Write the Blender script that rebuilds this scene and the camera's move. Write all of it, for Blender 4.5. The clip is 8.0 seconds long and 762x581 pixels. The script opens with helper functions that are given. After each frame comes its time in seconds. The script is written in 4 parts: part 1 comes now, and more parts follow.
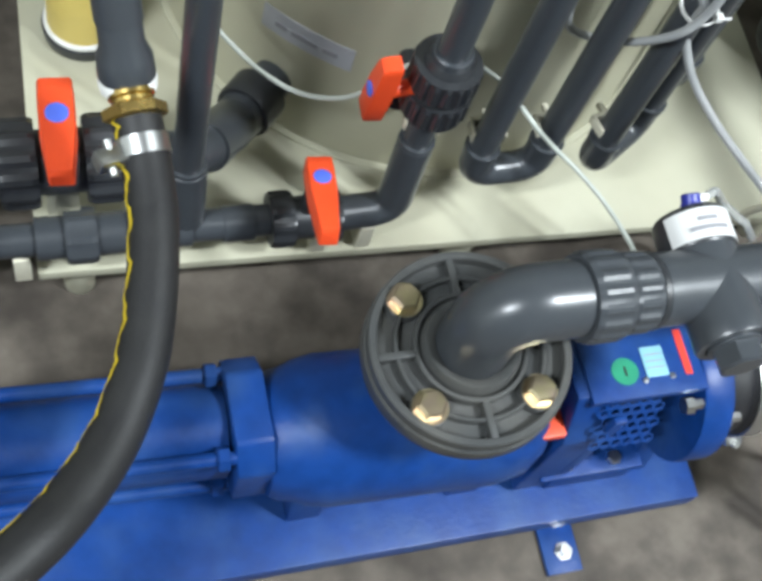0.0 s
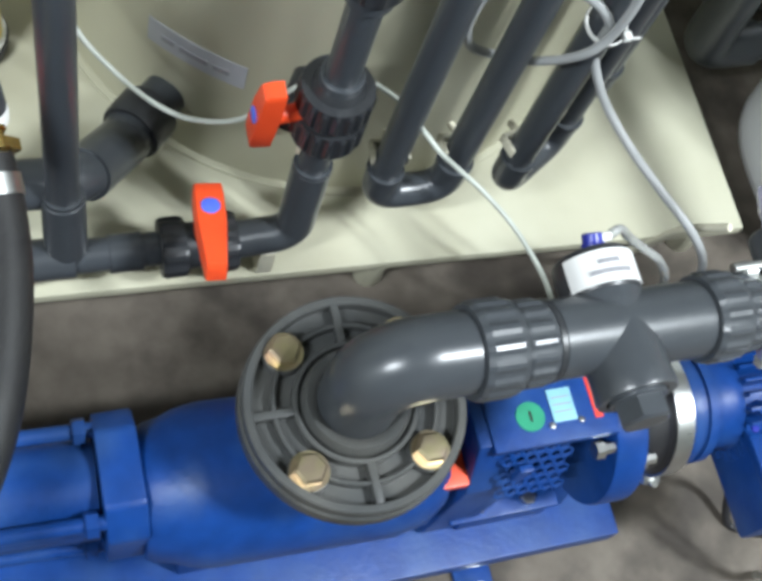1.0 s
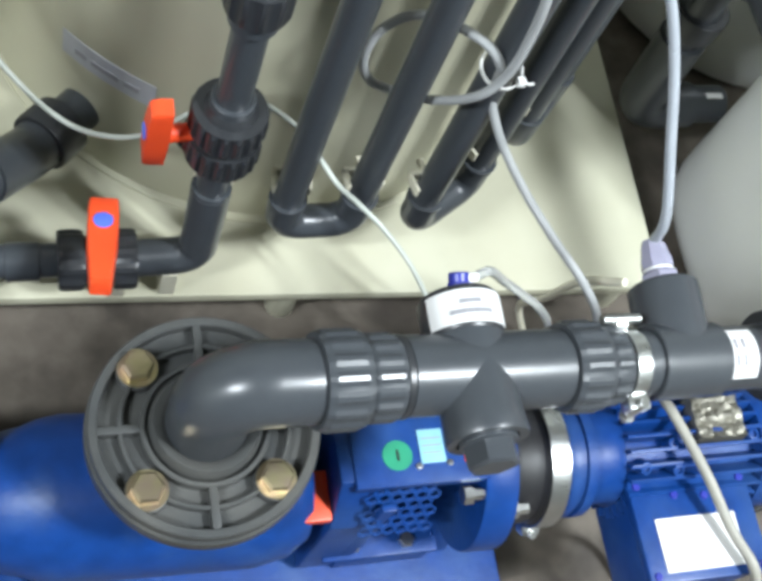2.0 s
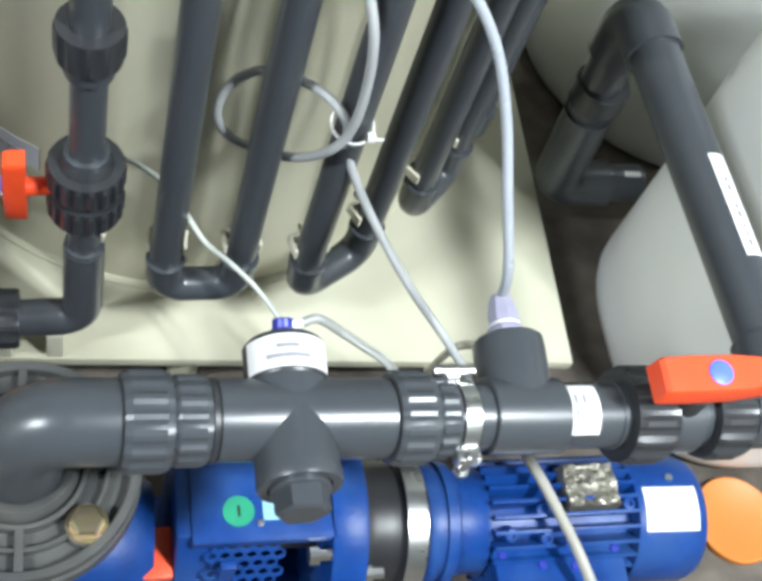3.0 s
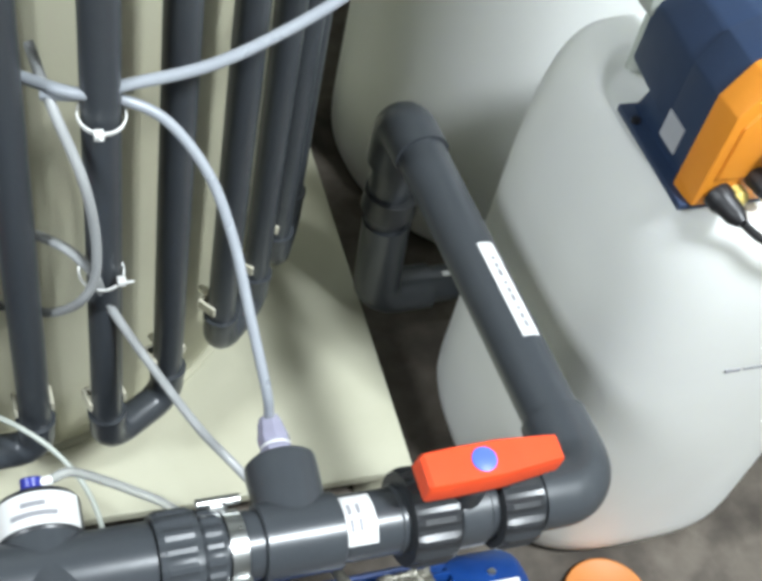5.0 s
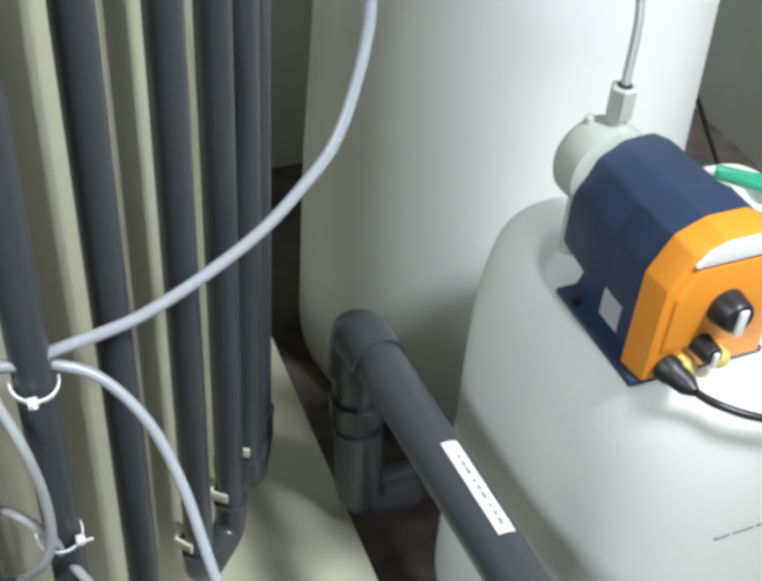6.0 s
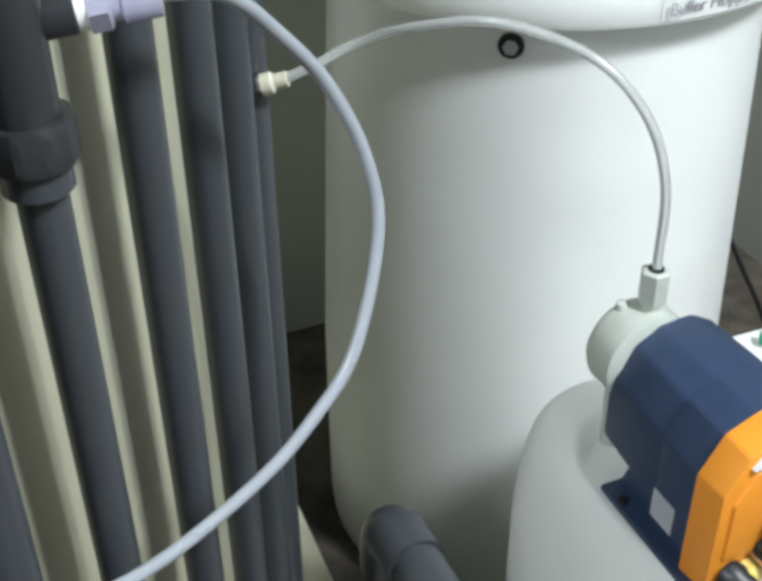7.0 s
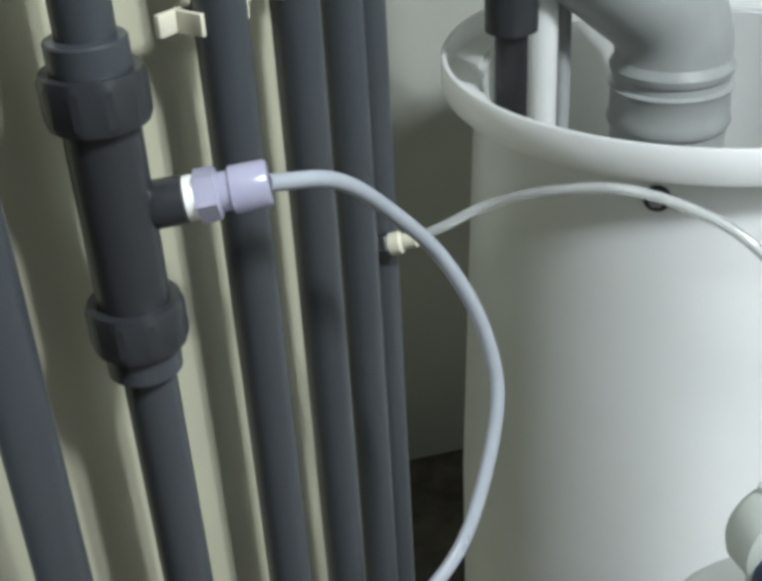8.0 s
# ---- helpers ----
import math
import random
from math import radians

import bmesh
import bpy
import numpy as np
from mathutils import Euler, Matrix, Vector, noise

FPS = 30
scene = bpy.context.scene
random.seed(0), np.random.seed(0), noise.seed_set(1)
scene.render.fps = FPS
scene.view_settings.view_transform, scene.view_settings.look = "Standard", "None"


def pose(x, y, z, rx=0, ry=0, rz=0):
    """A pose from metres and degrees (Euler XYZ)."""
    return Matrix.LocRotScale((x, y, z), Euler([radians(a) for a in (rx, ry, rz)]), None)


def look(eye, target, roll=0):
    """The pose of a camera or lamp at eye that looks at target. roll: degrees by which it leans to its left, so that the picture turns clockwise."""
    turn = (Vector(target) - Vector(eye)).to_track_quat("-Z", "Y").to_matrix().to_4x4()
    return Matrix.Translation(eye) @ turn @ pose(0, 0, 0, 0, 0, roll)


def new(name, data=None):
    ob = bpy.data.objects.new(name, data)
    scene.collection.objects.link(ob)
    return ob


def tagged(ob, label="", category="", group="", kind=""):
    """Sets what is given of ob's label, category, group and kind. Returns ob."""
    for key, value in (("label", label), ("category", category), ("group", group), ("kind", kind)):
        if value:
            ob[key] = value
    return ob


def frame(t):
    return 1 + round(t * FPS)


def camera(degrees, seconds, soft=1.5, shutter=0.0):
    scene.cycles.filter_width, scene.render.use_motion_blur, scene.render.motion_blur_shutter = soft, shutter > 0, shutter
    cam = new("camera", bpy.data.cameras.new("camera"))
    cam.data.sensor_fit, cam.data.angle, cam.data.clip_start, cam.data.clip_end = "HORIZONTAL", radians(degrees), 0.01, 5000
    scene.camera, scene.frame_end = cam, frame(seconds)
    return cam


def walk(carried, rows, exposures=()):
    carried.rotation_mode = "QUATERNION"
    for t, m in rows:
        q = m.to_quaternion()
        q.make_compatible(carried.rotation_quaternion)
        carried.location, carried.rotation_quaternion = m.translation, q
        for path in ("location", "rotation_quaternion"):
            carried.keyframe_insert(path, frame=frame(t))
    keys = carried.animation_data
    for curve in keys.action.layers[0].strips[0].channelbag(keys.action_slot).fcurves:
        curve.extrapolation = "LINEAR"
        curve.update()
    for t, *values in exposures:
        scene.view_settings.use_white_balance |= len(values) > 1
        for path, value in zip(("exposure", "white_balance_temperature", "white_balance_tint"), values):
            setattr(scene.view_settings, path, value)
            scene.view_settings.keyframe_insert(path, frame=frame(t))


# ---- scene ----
cam = camera(36.868, 8.0, soft=4.0, shutter=0.0)
PATH = [
    (0, (-0.3000, -0.2874, 1.1600), (-0.0288, 0.1012, 0.2794), 25.25),
    (0.5, (-0.2483, -0.2509, 1.1393), (0.0505, 0.1107, 0.2561), 27.95),
    (1, (-0.2144, -0.2254, 1.1349), (0.0825, 0.1365, 0.2512), 28.51),
    (1.5, (-0.1783, -0.2316, 1.1341), (0.1271, 0.1396, 0.2572), 31.01),
    (1.7, (-0.1604, -0.2383, 1.1382), (0.1507, 0.1387, 0.2658), 31.95),
    (2.8, (0.0069, -0.3050, 1.1587), (0.2689, 0.1741, 0.3210), 25.00),
    (3, (0.0288, -0.3162, 1.1574), (0.2958, 0.1753, 0.3285), 24.40),
    (3.5, (0.0863, -0.3452, 1.1524), (0.3429, 0.1686, 0.3337), 20.82),
    (4, (0.1220, -0.3572, 1.1553), (0.3772, 0.1932, 0.3604), 17.51),
    (4.2, (0.1265, -0.3494, 1.1602), (0.3964, 0.2056, 0.3734), 17.74),
    (5.3, (0.1977, -0.3499, 1.1895), (0.5198, 0.2477, 0.4553), 13.11),
    (5.5, (0.2079, -0.3496, 1.1912), (0.5296, 0.2742, 0.4790), 10.78),
    (6, (0.2338, -0.3413, 1.2113), (0.5567, 0.3420, 0.5564), 4.75),
    (6.5, (0.2583, -0.3248, 1.2216), (0.5653, 0.4058, 0.6118), 1.02),
    (7, (0.2788, -0.2600, 1.2306), (0.5952, 0.4942, 0.6551), -0.60),
    (7.5, (0.2981, -0.2344, 1.2393), (0.5905, 0.5593, 0.7058), -2.70),
    (8, (0.3251, -0.2245, 1.2616), (0.5210, 0.6168, 0.7579), -3.46),
]
EXPOSURES = [(0, -0.24), (1.7, -0.16), (2.8, 0.0), (4.2, -0.08), (5.5, -0.45), (6.5, -0.52), (8, -0.74)]
walk(cam, [(t, look(e, g, r)) for t, e, g, r in PATH], exposures=EXPOSURES)

# ---- light: ceiling tubes in a closed room ----
world = bpy.data.worlds.new("room_world")
scene.world = world
world.use_nodes = True
world.node_tree.nodes["Background"].inputs[0].default_value = (0.75, 0.85, 1.0, 1)
world.node_tree.nodes["Background"].inputs[1].default_value = 0.003
scene.view_settings.exposure = 0.0
TURN_IN = -48.0  # the tubes point at the tank


def tube_lamp(name, x, y, z, length, width, watts, turn=0.0):
    lamp = bpy.data.lights.new(name, "AREA")
    lamp.shape, lamp.size, lamp.size_y, lamp.energy = "RECTANGLE", length, width, watts
    lamp.color = (0.87, 0.945, 1.0)
    ob = new(name, lamp)
    ob.matrix_world = pose(x, y, z, rz=turn)
    return ob


tube_lamp("ceiling_tube", 1.27, -0.99, 2.62, 0.55, 0.10, 86, TURN_IN)
tube_lamp("ceiling_tube", 1.41, -0.87, 2.62, 0.55, 0.10, 86, TURN_IN)
tube_lamp("ceiling_tube", -1.75, -0.80, 2.62, 0.9, 0.16, 135)


# ---- materials ----
def material(name, color, rough=0.5, metal=0.0, second=None, scale=30.0, amount=0.5, bump=0.0, bump_scale=200.0,
             stain=None, stain_scale=4.0, stain_amount=0.0, coat=0.0, transmission=0.0, rough_var=0.1):
    """Two scales of variation: fine grain and broad stains, with a fine relief."""
    m = bpy.data.materials.new(name)
    m.use_nodes = True
    nt = m.node_tree
    b = nt.nodes["Principled BSDF"]
    tc = nt.nodes.new("ShaderNodeTexCoord")

    def noise_tex(s, detail=5.0):
        n = nt.nodes.new("ShaderNodeTexNoise")
        n.inputs["Scale"].default_value, n.inputs["Detail"].default_value = s, detail
        nt.links.new(tc.outputs["Object"], n.inputs["Vector"])
        return n

    def ramp(src, lo, hi):
        r = nt.nodes.new("ShaderNodeMapRange")
        r.inputs["From Min"].default_value, r.inputs["From Max"].default_value = lo, hi
        nt.links.new(src, r.inputs["Value"])
        return r.outputs["Result"]

    def mix(fac, a, c):
        x = nt.nodes.new("ShaderNodeMix")
        x.data_type = "RGBA"
        for value, i in ((fac, 0), (a, 6), (c, 7)):
            if isinstance(value, tuple):
                x.inputs[i].default_value = (*value, 1)
            else:
                nt.links.new(value, x.inputs[i])
        return x.outputs[2]

    fine = noise_tex(scale)
    second = second or tuple(c * 0.75 for c in color)
    grain = nt.nodes.new("ShaderNodeMath")
    grain.operation = "MULTIPLY"
    grain.inputs[1].default_value = amount
    nt.links.new(ramp(fine.outputs["Fac"], 0.35, 0.7), grain.inputs[0])
    col = mix(grain.outputs[0], color, second)
    if stain:
        broad = noise_tex(stain_scale, 7.0)
        k = nt.nodes.new("ShaderNodeMath")
        k.operation = "MULTIPLY"
        k.inputs[1].default_value = stain_amount
        nt.links.new(ramp(broad.outputs["Fac"], 0.45, 0.68), k.inputs[0])
        col = mix(k.outputs[0], col, stain)
    nt.links.new(col, b.inputs["Base Color"])
    b.inputs["Metallic"].default_value = metal
    rr = nt.nodes.new("ShaderNodeMapRange")
    rr.inputs["To Min"].default_value, rr.inputs["To Max"].default_value = max(rough - rough_var, 0.03), min(rough + rough_var, 1)
    nt.links.new(noise_tex(scale * 0.4).outputs["Fac"], rr.inputs["Value"])
    nt.links.new(rr.outputs["Result"], b.inputs["Roughness"])
    b.inputs["Coat Weight"].default_value = coat
    b.inputs["Transmission Weight"].default_value = transmission
    if bump:
        bp = nt.nodes.new("ShaderNodeBump")
        bp.inputs["Strength"].default_value, bp.inputs["Distance"].default_value = bump, 0.002
        nt.links.new(noise_tex(bump_scale).outputs["Fac"], bp.inputs["Height"])
        nt.links.new(bp.outputs["Normal"], b.inputs["Normal"])
    return m


PVC = material("grey_pvc", (0.046, 0.052, 0.059), 0.30, second=(0.042, 0.047, 0.053), scale=60, bump=0.03, bump_scale=90,
               stain=(0.056, 0.060, 0.064), stain_scale=9, stain_amount=0.2, rough_var=0.04)
PVC_DARK = material("dark_pvc", (0.025, 0.027, 0.030), 0.34, second=(0.028, 0.03, 0.034), scale=50, bump=0.06, bump_scale=120,
                    stain=(0.038, 0.040, 0.042), stain_scale=20, stain_amount=0.2, rough_var=0.05)
FLANGE_M = material("flange_plastic", (0.050, 0.053, 0.053), 0.42, second=(0.036, 0.038, 0.038), scale=45, bump=0.1, bump_scale=300,
                    stain=(0.13, 0.125, 0.11), stain_scale=14, stain_amount=0.4)
BEIGE = material("beige_tank_plastic", (0.47, 0.46, 0.345), 0.36, second=(0.43, 0.42, 0.315), scale=14, bump=0.06, bump_scale=25,
                 stain=(0.40, 0.37, 0.25), stain_scale=3, stain_amount=0.35)
PLATE_M = material("beige_plate_plastic", (0.48, 0.47, 0.36), 0.45, second=(0.44, 0.43, 0.32), scale=22, bump=0.05, bump_scale=60,
                   stain=(0.40, 0.37, 0.26), stain_scale=5, stain_amount=0.4)
BLUE = material("blue_machine_paint", (0.005, 0.041, 0.195), 0.40, second=(0.003, 0.028, 0.135), scale=55, amount=0.7, bump=0.14, bump_scale=180,
                stain=(0.026, 0.070, 0.20), stain_scale=17, stain_amount=0.6)
BLUE.node_tree.nodes["Principled BSDF"].inputs["Specular IOR Level"].default_value = 0.25
HANDLE = material("orange_red_plastic", (0.78, 0.075, 0.018), 0.4, second=(0.68, 0.06, 0.015), scale=40, bump=0.04)
DOT = material("blue_cap_plastic", (0.09, 0.16, 0.72), 0.4)
NAVY_CAP = material("dark_blue_cap_plastic", (0.02, 0.03, 0.28), 0.35)
FLOOR_M = material("stained_concrete", (0.128, 0.108, 0.086), 0.72, second=(0.058, 0.047, 0.037), scale=26, amount=0.7, bump=0.3, bump_scale=70,
                   stain=(0.024, 0.018, 0.013), stain_scale=6.5, stain_amount=0.9)
ROOM_M = material("grey_room_wall", (0.09, 0.095, 0.09), 0.8, second=(0.075, 0.08, 0.075), scale=9, bump=0.1, bump_scale=80)
EAST_M = material("light_grey_wall_paint", (0.45, 0.46, 0.43), 0.7, second=(0.41, 0.42, 0.39), scale=9, bump=0.1, bump_scale=80)
WALL_M = material("painted_wall", (0.46, 0.47, 0.42), 0.7, second=(0.40, 0.41, 0.36), scale=9, bump=0.1, bump_scale=80)
CEIL_M = material("grey_ceiling_paint", (0.12, 0.125, 0.12), 0.8, scale=6, bump=0.1)
WHITE_PE = material("white_polyethylene", (0.78, 0.79, 0.765), 0.38, second=(0.74, 0.75, 0.72), scale=9, bump=0.05, bump_scale=18,
                    stain=(0.60, 0.60, 0.53), stain_scale=2.5, stain_amount=0.3)
wp = WHITE_PE.node_tree.nodes["Principled BSDF"]
wp.inputs["Subsurface Weight"].default_value = 0.5
wp.inputs["Subsurface Radius"].default_value = (1.0, 1.0, 0.9)
wp.inputs["Subsurface Scale"].default_value = 0.05
STEEL = material("galvanised_steel", (0.62, 0.63, 0.62), 0.3, metal=1.0, second=(0.48, 0.49, 0.48), scale=80, bump=0.08)
ZINC = material("yellow_zinc_steel", (0.60, 0.53, 0.31), 0.34, metal=1.0, second=(0.56, 0.42, 0.36), scale=55, amount=0.9, bump=0.08)
BRASS = material("worn_brass", (0.83, 0.60, 0.20), 0.26, metal=1.0, second=(0.62, 0.42, 0.14), scale=70, amount=0.8, bump=0.1)
RUBBER = material("black_rubber", (0.011, 0.011, 0.012), 0.55, second=(0.018, 0.018, 0.017), scale=60, bump=0.2, bump_scale=260)
BLACK = material("black_plastic", (0.015, 0.015, 0.017), 0.4, scale=60)
YELLOW = material("yellow_stripe_paint", (0.70, 0.52, 0.02), 0.5, second=(0.5, 0.36, 0.02), scale=90, amount=0.8)
YELLOW_CUP = material("yellow_plastic", (0.72, 0.56, 0.16), 0.4, scale=25)
HOSE_M = material("milky_hose_plastic", (0.37, 0.395, 0.43), 0.3, second=(0.32, 0.345, 0.38), scale=40, transmission=0.15)
CLEAR_M = material("clear_tube_plastic", (0.80, 0.82, 0.80), 0.2, second=(0.74, 0.76, 0.74), scale=40, transmission=0.7)
GLAND_M = material("translucent_violet_plastic", (0.55, 0.54, 0.68), 0.22, second=(0.42, 0.41, 0.56), scale=50, transmission=0.45)
GREY_HOSE = material("grey_hose_plastic", (0.36, 0.37, 0.37), 0.35, second=(0.30, 0.31, 0.31), scale=40)
CABLE = material("grey_cable", (0.30, 0.29, 0.25), 0.5, scale=60)
WHITE_TAPE = material("white_tape", (0.78, 0.78, 0.75), 0.6, scale=70)
LABEL_M = material("white_label_paper", (0.68, 0.68, 0.67), 0.45, scale=50, amount=0.2)
PRINT = material("grey_print", (0.28, 0.28, 0.30), 0.6)
GREY_LABEL = material("grey_label_foil", (0.42, 0.43, 0.46), 0.4, scale=40)
CLIP_M = material("cream_clip_plastic", (0.66, 0.63, 0.50), 0.45, scale=60)
NAVY = material("navy_housing_plastic", (0.022, 0.040, 0.085), 0.42, second=(0.018, 0.032, 0.07), scale=60, bump=0.12, bump_scale=400)
ORANGE = material("orange_housing_plastic", (0.78, 0.28, 0.025), 0.42, second=(0.70, 0.24, 0.02), scale=40, bump=0.06)
LID_ORANGE = material("orange_lid_plastic", (0.56, 0.19, 0.035), 0.45, second=(0.50, 0.165, 0.03), scale=20, bump=0.05,
                      stain=(0.6, 0.24, 0.06), stain_scale=8, stain_amount=0.4)
HEAD_M = material("grey_green_plastic", (0.46, 0.49, 0.44), 0.4, scale=40)
DUCT = material("light_grey_pipe_plastic", (0.34, 0.355, 0.345), 0.35, second=(0.29, 0.30, 0.295), scale=30)
GREEN = material("green_sticker", (0.01, 0.24, 0.13), 0.5, scale=60)
GREEN_HOSE = material("green_hose_rubber", (0.02, 0.30, 0.17), 0.45, scale=50)
CYAN = material("pale_blue_sticker", (0.22, 0.45, 0.55), 0.4, scale=60)
RED = material("red_plastic", (0.70, 0.05, 0.03), 0.45, scale=40)
CAST = material("bare_cast_metal", (0.26, 0.25, 0.21), 0.45, metal=0.7, second=(0.16, 0.15, 0.12), scale=160, amount=0.9, bump=0.4, bump_scale=220)
# near-black that stands for the shade inside a bore
DARK = material("bore_shade_black", (0.012, 0.014, 0.02), 0.7)


# ---- mesh helpers ----
def part(name, bm, mat, parent=None, label="", smooth=40):
    """Links a bmesh as ONE mesh object, under a thing or under a part."""
    me = bpy.data.meshes.new(name)
    bmesh.ops.recalc_face_normals(bm, faces=bm.faces[:])
    bm.to_mesh(me)
    bm.free()
    me.materials.append(mat)
    if smooth:
        me.polygons.foreach_set("use_smooth", [True] * len(me.polygons))
        me.set_sharp_from_angle(angle=radians(smooth))
    ob = new(name, me)
    if parent is not None:
        ob.parent = parent
        ob.matrix_parent_inverse = parent.matrix_basis.inverted()
    if label:
        ob["label"] = label
    return ob


def thing(name, label, category, base=(0, 0, 0), group=""):
    ob = new(name)
    ob.matrix_basis = Matrix.Translation(base)
    ob.empty_display_size = 0.02
    return tagged(ob, label, category, group)


def frame_of(direction, up=(0, 0, 1)):
    d = Vector(direction).normalized()
    u = Vector(up)
    if abs(d.dot(u)) > 0.95:
        u = Vector((0, 1, 0))
    s = d.cross(u).normalized()
    return s, s.cross(d).normalized(), d


def lathe(profile, origin, direction, seg=32, lobes=0, depth=0.0, ribbed=(), caps=True):
    """Turned body: profile of (distance along, radius); rows named in ribbed get grip lobes."""
    bm = bmesh.new()
    s, u, d = frame_of(direction)
    o = Vector(origin)
    rings = []
    n = seg if not lobes else lobes * 4
    for i, (h, r) in enumerate(profile):
        if r < 1e-6:
            rings.append([bm.verts.new(o + d * h)])
            continue
        ring = []
        for k in range(n):
            a = 2 * math.pi * k / n
            q = r - (depth if i in ribbed and k % 4 in (2, 3) else 0)
            ring.append(bm.verts.new(o + d * h + (s * math.cos(a) + u * math.sin(a)) * q))
        rings.append(ring)
    for a, b in zip(rings, rings[1:]):
        if len(a) == 1 and len(b) == 1:
            continue
        for k in range(n):
            j = (k + 1) % n
            if len(a) == 1:
                bm.faces.new((a[0], b[k], b[j]))
            elif len(b) == 1:
                bm.faces.new((a[k], b[0], a[j]))
            else:
                bm.faces.new((a[k], a[j], b[j], b[k]))
    if not caps:
        for k in range(n):
            bm.faces.new((rings[-1][k], rings[-1][(k + 1) % n], rings[0][(k + 1) % n], rings[0][k]))
        return bm
    for ring in (rings[0], rings[-1]):
        if len(ring) > 2:
            bm.faces.new(ring)
    return bm


def rod(a, b, r, seg=24, bevel=0.0):
    a, b = Vector(a), Vector(b)
    h = (b - a).length
    prof = [(0, r), (h, r)] if not bevel else [(0, r - bevel), (bevel, r), (h - bevel, r), (h, r - bevel)]
    return lathe(prof, a, b - a, seg)


def smooth_path(points, steps=8):
    """A curve through the points."""
    p = [Vector(q) for q in points]
    p = [p[0] * 2 - p[1]] + p + [p[-1] * 2 - p[-2]]
    out = []
    for i in range(1, len(p) - 2):
        for k in range(steps):
            t = k / steps
            out.append(0.5 * ((2 * p[i]) + (p[i + 1] - p[i - 1]) * t + (2 * p[i - 1] - 5 * p[i] + 4 * p[i + 1] - p[i + 2]) * t * t
                              + (3 * p[i] - p[i - 1] - 3 * p[i + 1] + p[i + 2]) * t ** 3))
    out.append(p[-2])
    return out


def bent_path(points, radius, steps=8):
    """Straight runs with round bends at the inner points."""
    p = [Vector(q) for q in points]
    out = [p[0]]
    for a, b, c in zip(p, p[1:], p[2:]):
        d1, d2 = (a - b).normalized(), (c - b).normalized()
        ang = d1.angle(d2)
        cut = min(radius / math.tan(ang / 2), (a - b).length * 0.49, (c - b).length * 0.49)
        rad = cut * math.tan(ang / 2)
        mid = (d1 + d2).normalized()
        centre = b + mid * (rad / math.sin(ang / 2))
        v1, v2 = (b + d1 * cut) - centre, (b + d2 * cut) - centre
        for k in range(steps + 1):
            out.append(centre + v1.normalized().slerp(v2.normalized(), k / steps) * rad)
    out.append(p[-1])
    return out


def sweep(path, r, seg=16, radii=None, caps=True):
    """A round tube along a path."""
    bm = bmesh.new()
    p = [Vector(q) for q in path]
    rings = []
    s = None
    for i, q in enumerate(p):
        d = (p[min(i + 1, len(p) - 1)] - p[max(i - 1, 0)]).normalized()
        if s is None:
            s = frame_of(d)[0]
        s = (s - d * s.dot(d)).normalized()
        u = d.cross(s)
        rad = radii[i] if radii else r
        rings.append([bm.verts.new(q + (s * math.cos(2 * math.pi * k / seg) + u * math.sin(2 * math.pi * k / seg)) * rad) for k in range(seg)])
    for a, b in zip(rings, rings[1:]):
        for k in range(seg):
            j = (k + 1) % seg
            bm.faces.new((a[k], a[j], b[j], b[k]))
    if caps:
        bm.faces.new(rings[0])
        bm.faces.new(rings[-1])
    return bm


def block(lo, hi, bevel=0.002, m=None):
    bm = bmesh.new()
    bmesh.ops.create_cube(bm, size=1)
    for v in bm.verts:
        v.co = Vector([(lo[i] + hi[i]) / 2 + v.co[i] * (hi[i] - lo[i]) for i in range(3)])
    if bevel:
        bmesh.ops.bevel(bm, geom=bm.edges[:], offset=bevel, segments=2, affect="EDGES", profile=0.6)
    if m:
        bm.transform(m)
    return bm


def prism(outline, axis_from, axis_to, bevel=0.002):
    """An outline of (y, z), drawn out along x from axis_from to axis_to."""
    bm = bmesh.new()
    f = bm.faces.new([bm.verts.new((axis_from, y, z)) for y, z in outline])
    ext = bmesh.ops.extrude_face_region(bm, geom=[f])
    for v in ext["geom"]:
        if isinstance(v, bmesh.types.BMVert):
            v.co.x = axis_to
    if bevel:
        bmesh.ops.bevel(bm, geom=bm.edges[:], offset=bevel, segments=2, affect="EDGES", profile=0.6)
    return bm


def hexagon(origin, direction, r, h, top=0.0015):
    return lathe([(0, r), (h - top, r), (h, r * 0.86)], origin, direction, 6)


def merge(*bms):
    out = bmesh.new()
    for b in bms:
        me = bpy.data.meshes.new("scratch")
        b.to_mesh(me)
        b.free()
        out.from_mesh(me)
        bpy.data.meshes.remove(me)
    return out


def ring_band(origin, direction, r, width, thick, seg=40):
    return lathe([(-width / 2, r), (-width / 2, r + thick), (width / 2, r + thick), (width / 2, r)], origin, direction, seg, caps=False)


def bars(parent, rows, origin, along, up, mat=PRINT, t=0.0006):
    """Unreadable writing as plain bars: rows of (start, end, height, place)."""
    a, w = Vector(along).normalized(), Vector(up).normalized()
    n = a.cross(w)
    for s, e, h, v in rows:
        bm = bmesh.new()
        c = [Vector(origin) + a * x + w * y + n * t for x, y in ((s, v), (e, v), (e, v + h), (s, v + h))]
        lowc = [q - n * t * 0.5 for q in c]
        top = [bm.verts.new(q) for q in c]
        low = [bm.verts.new(q) for q in lowc]
        bm.faces.new(top)
        for k in range(4):
            bm.faces.new((top[k], low[k], low[(k + 1) % 4], top[(k + 1) % 4]))
        part("printed_line", bm, mat, parent, smooth=0)


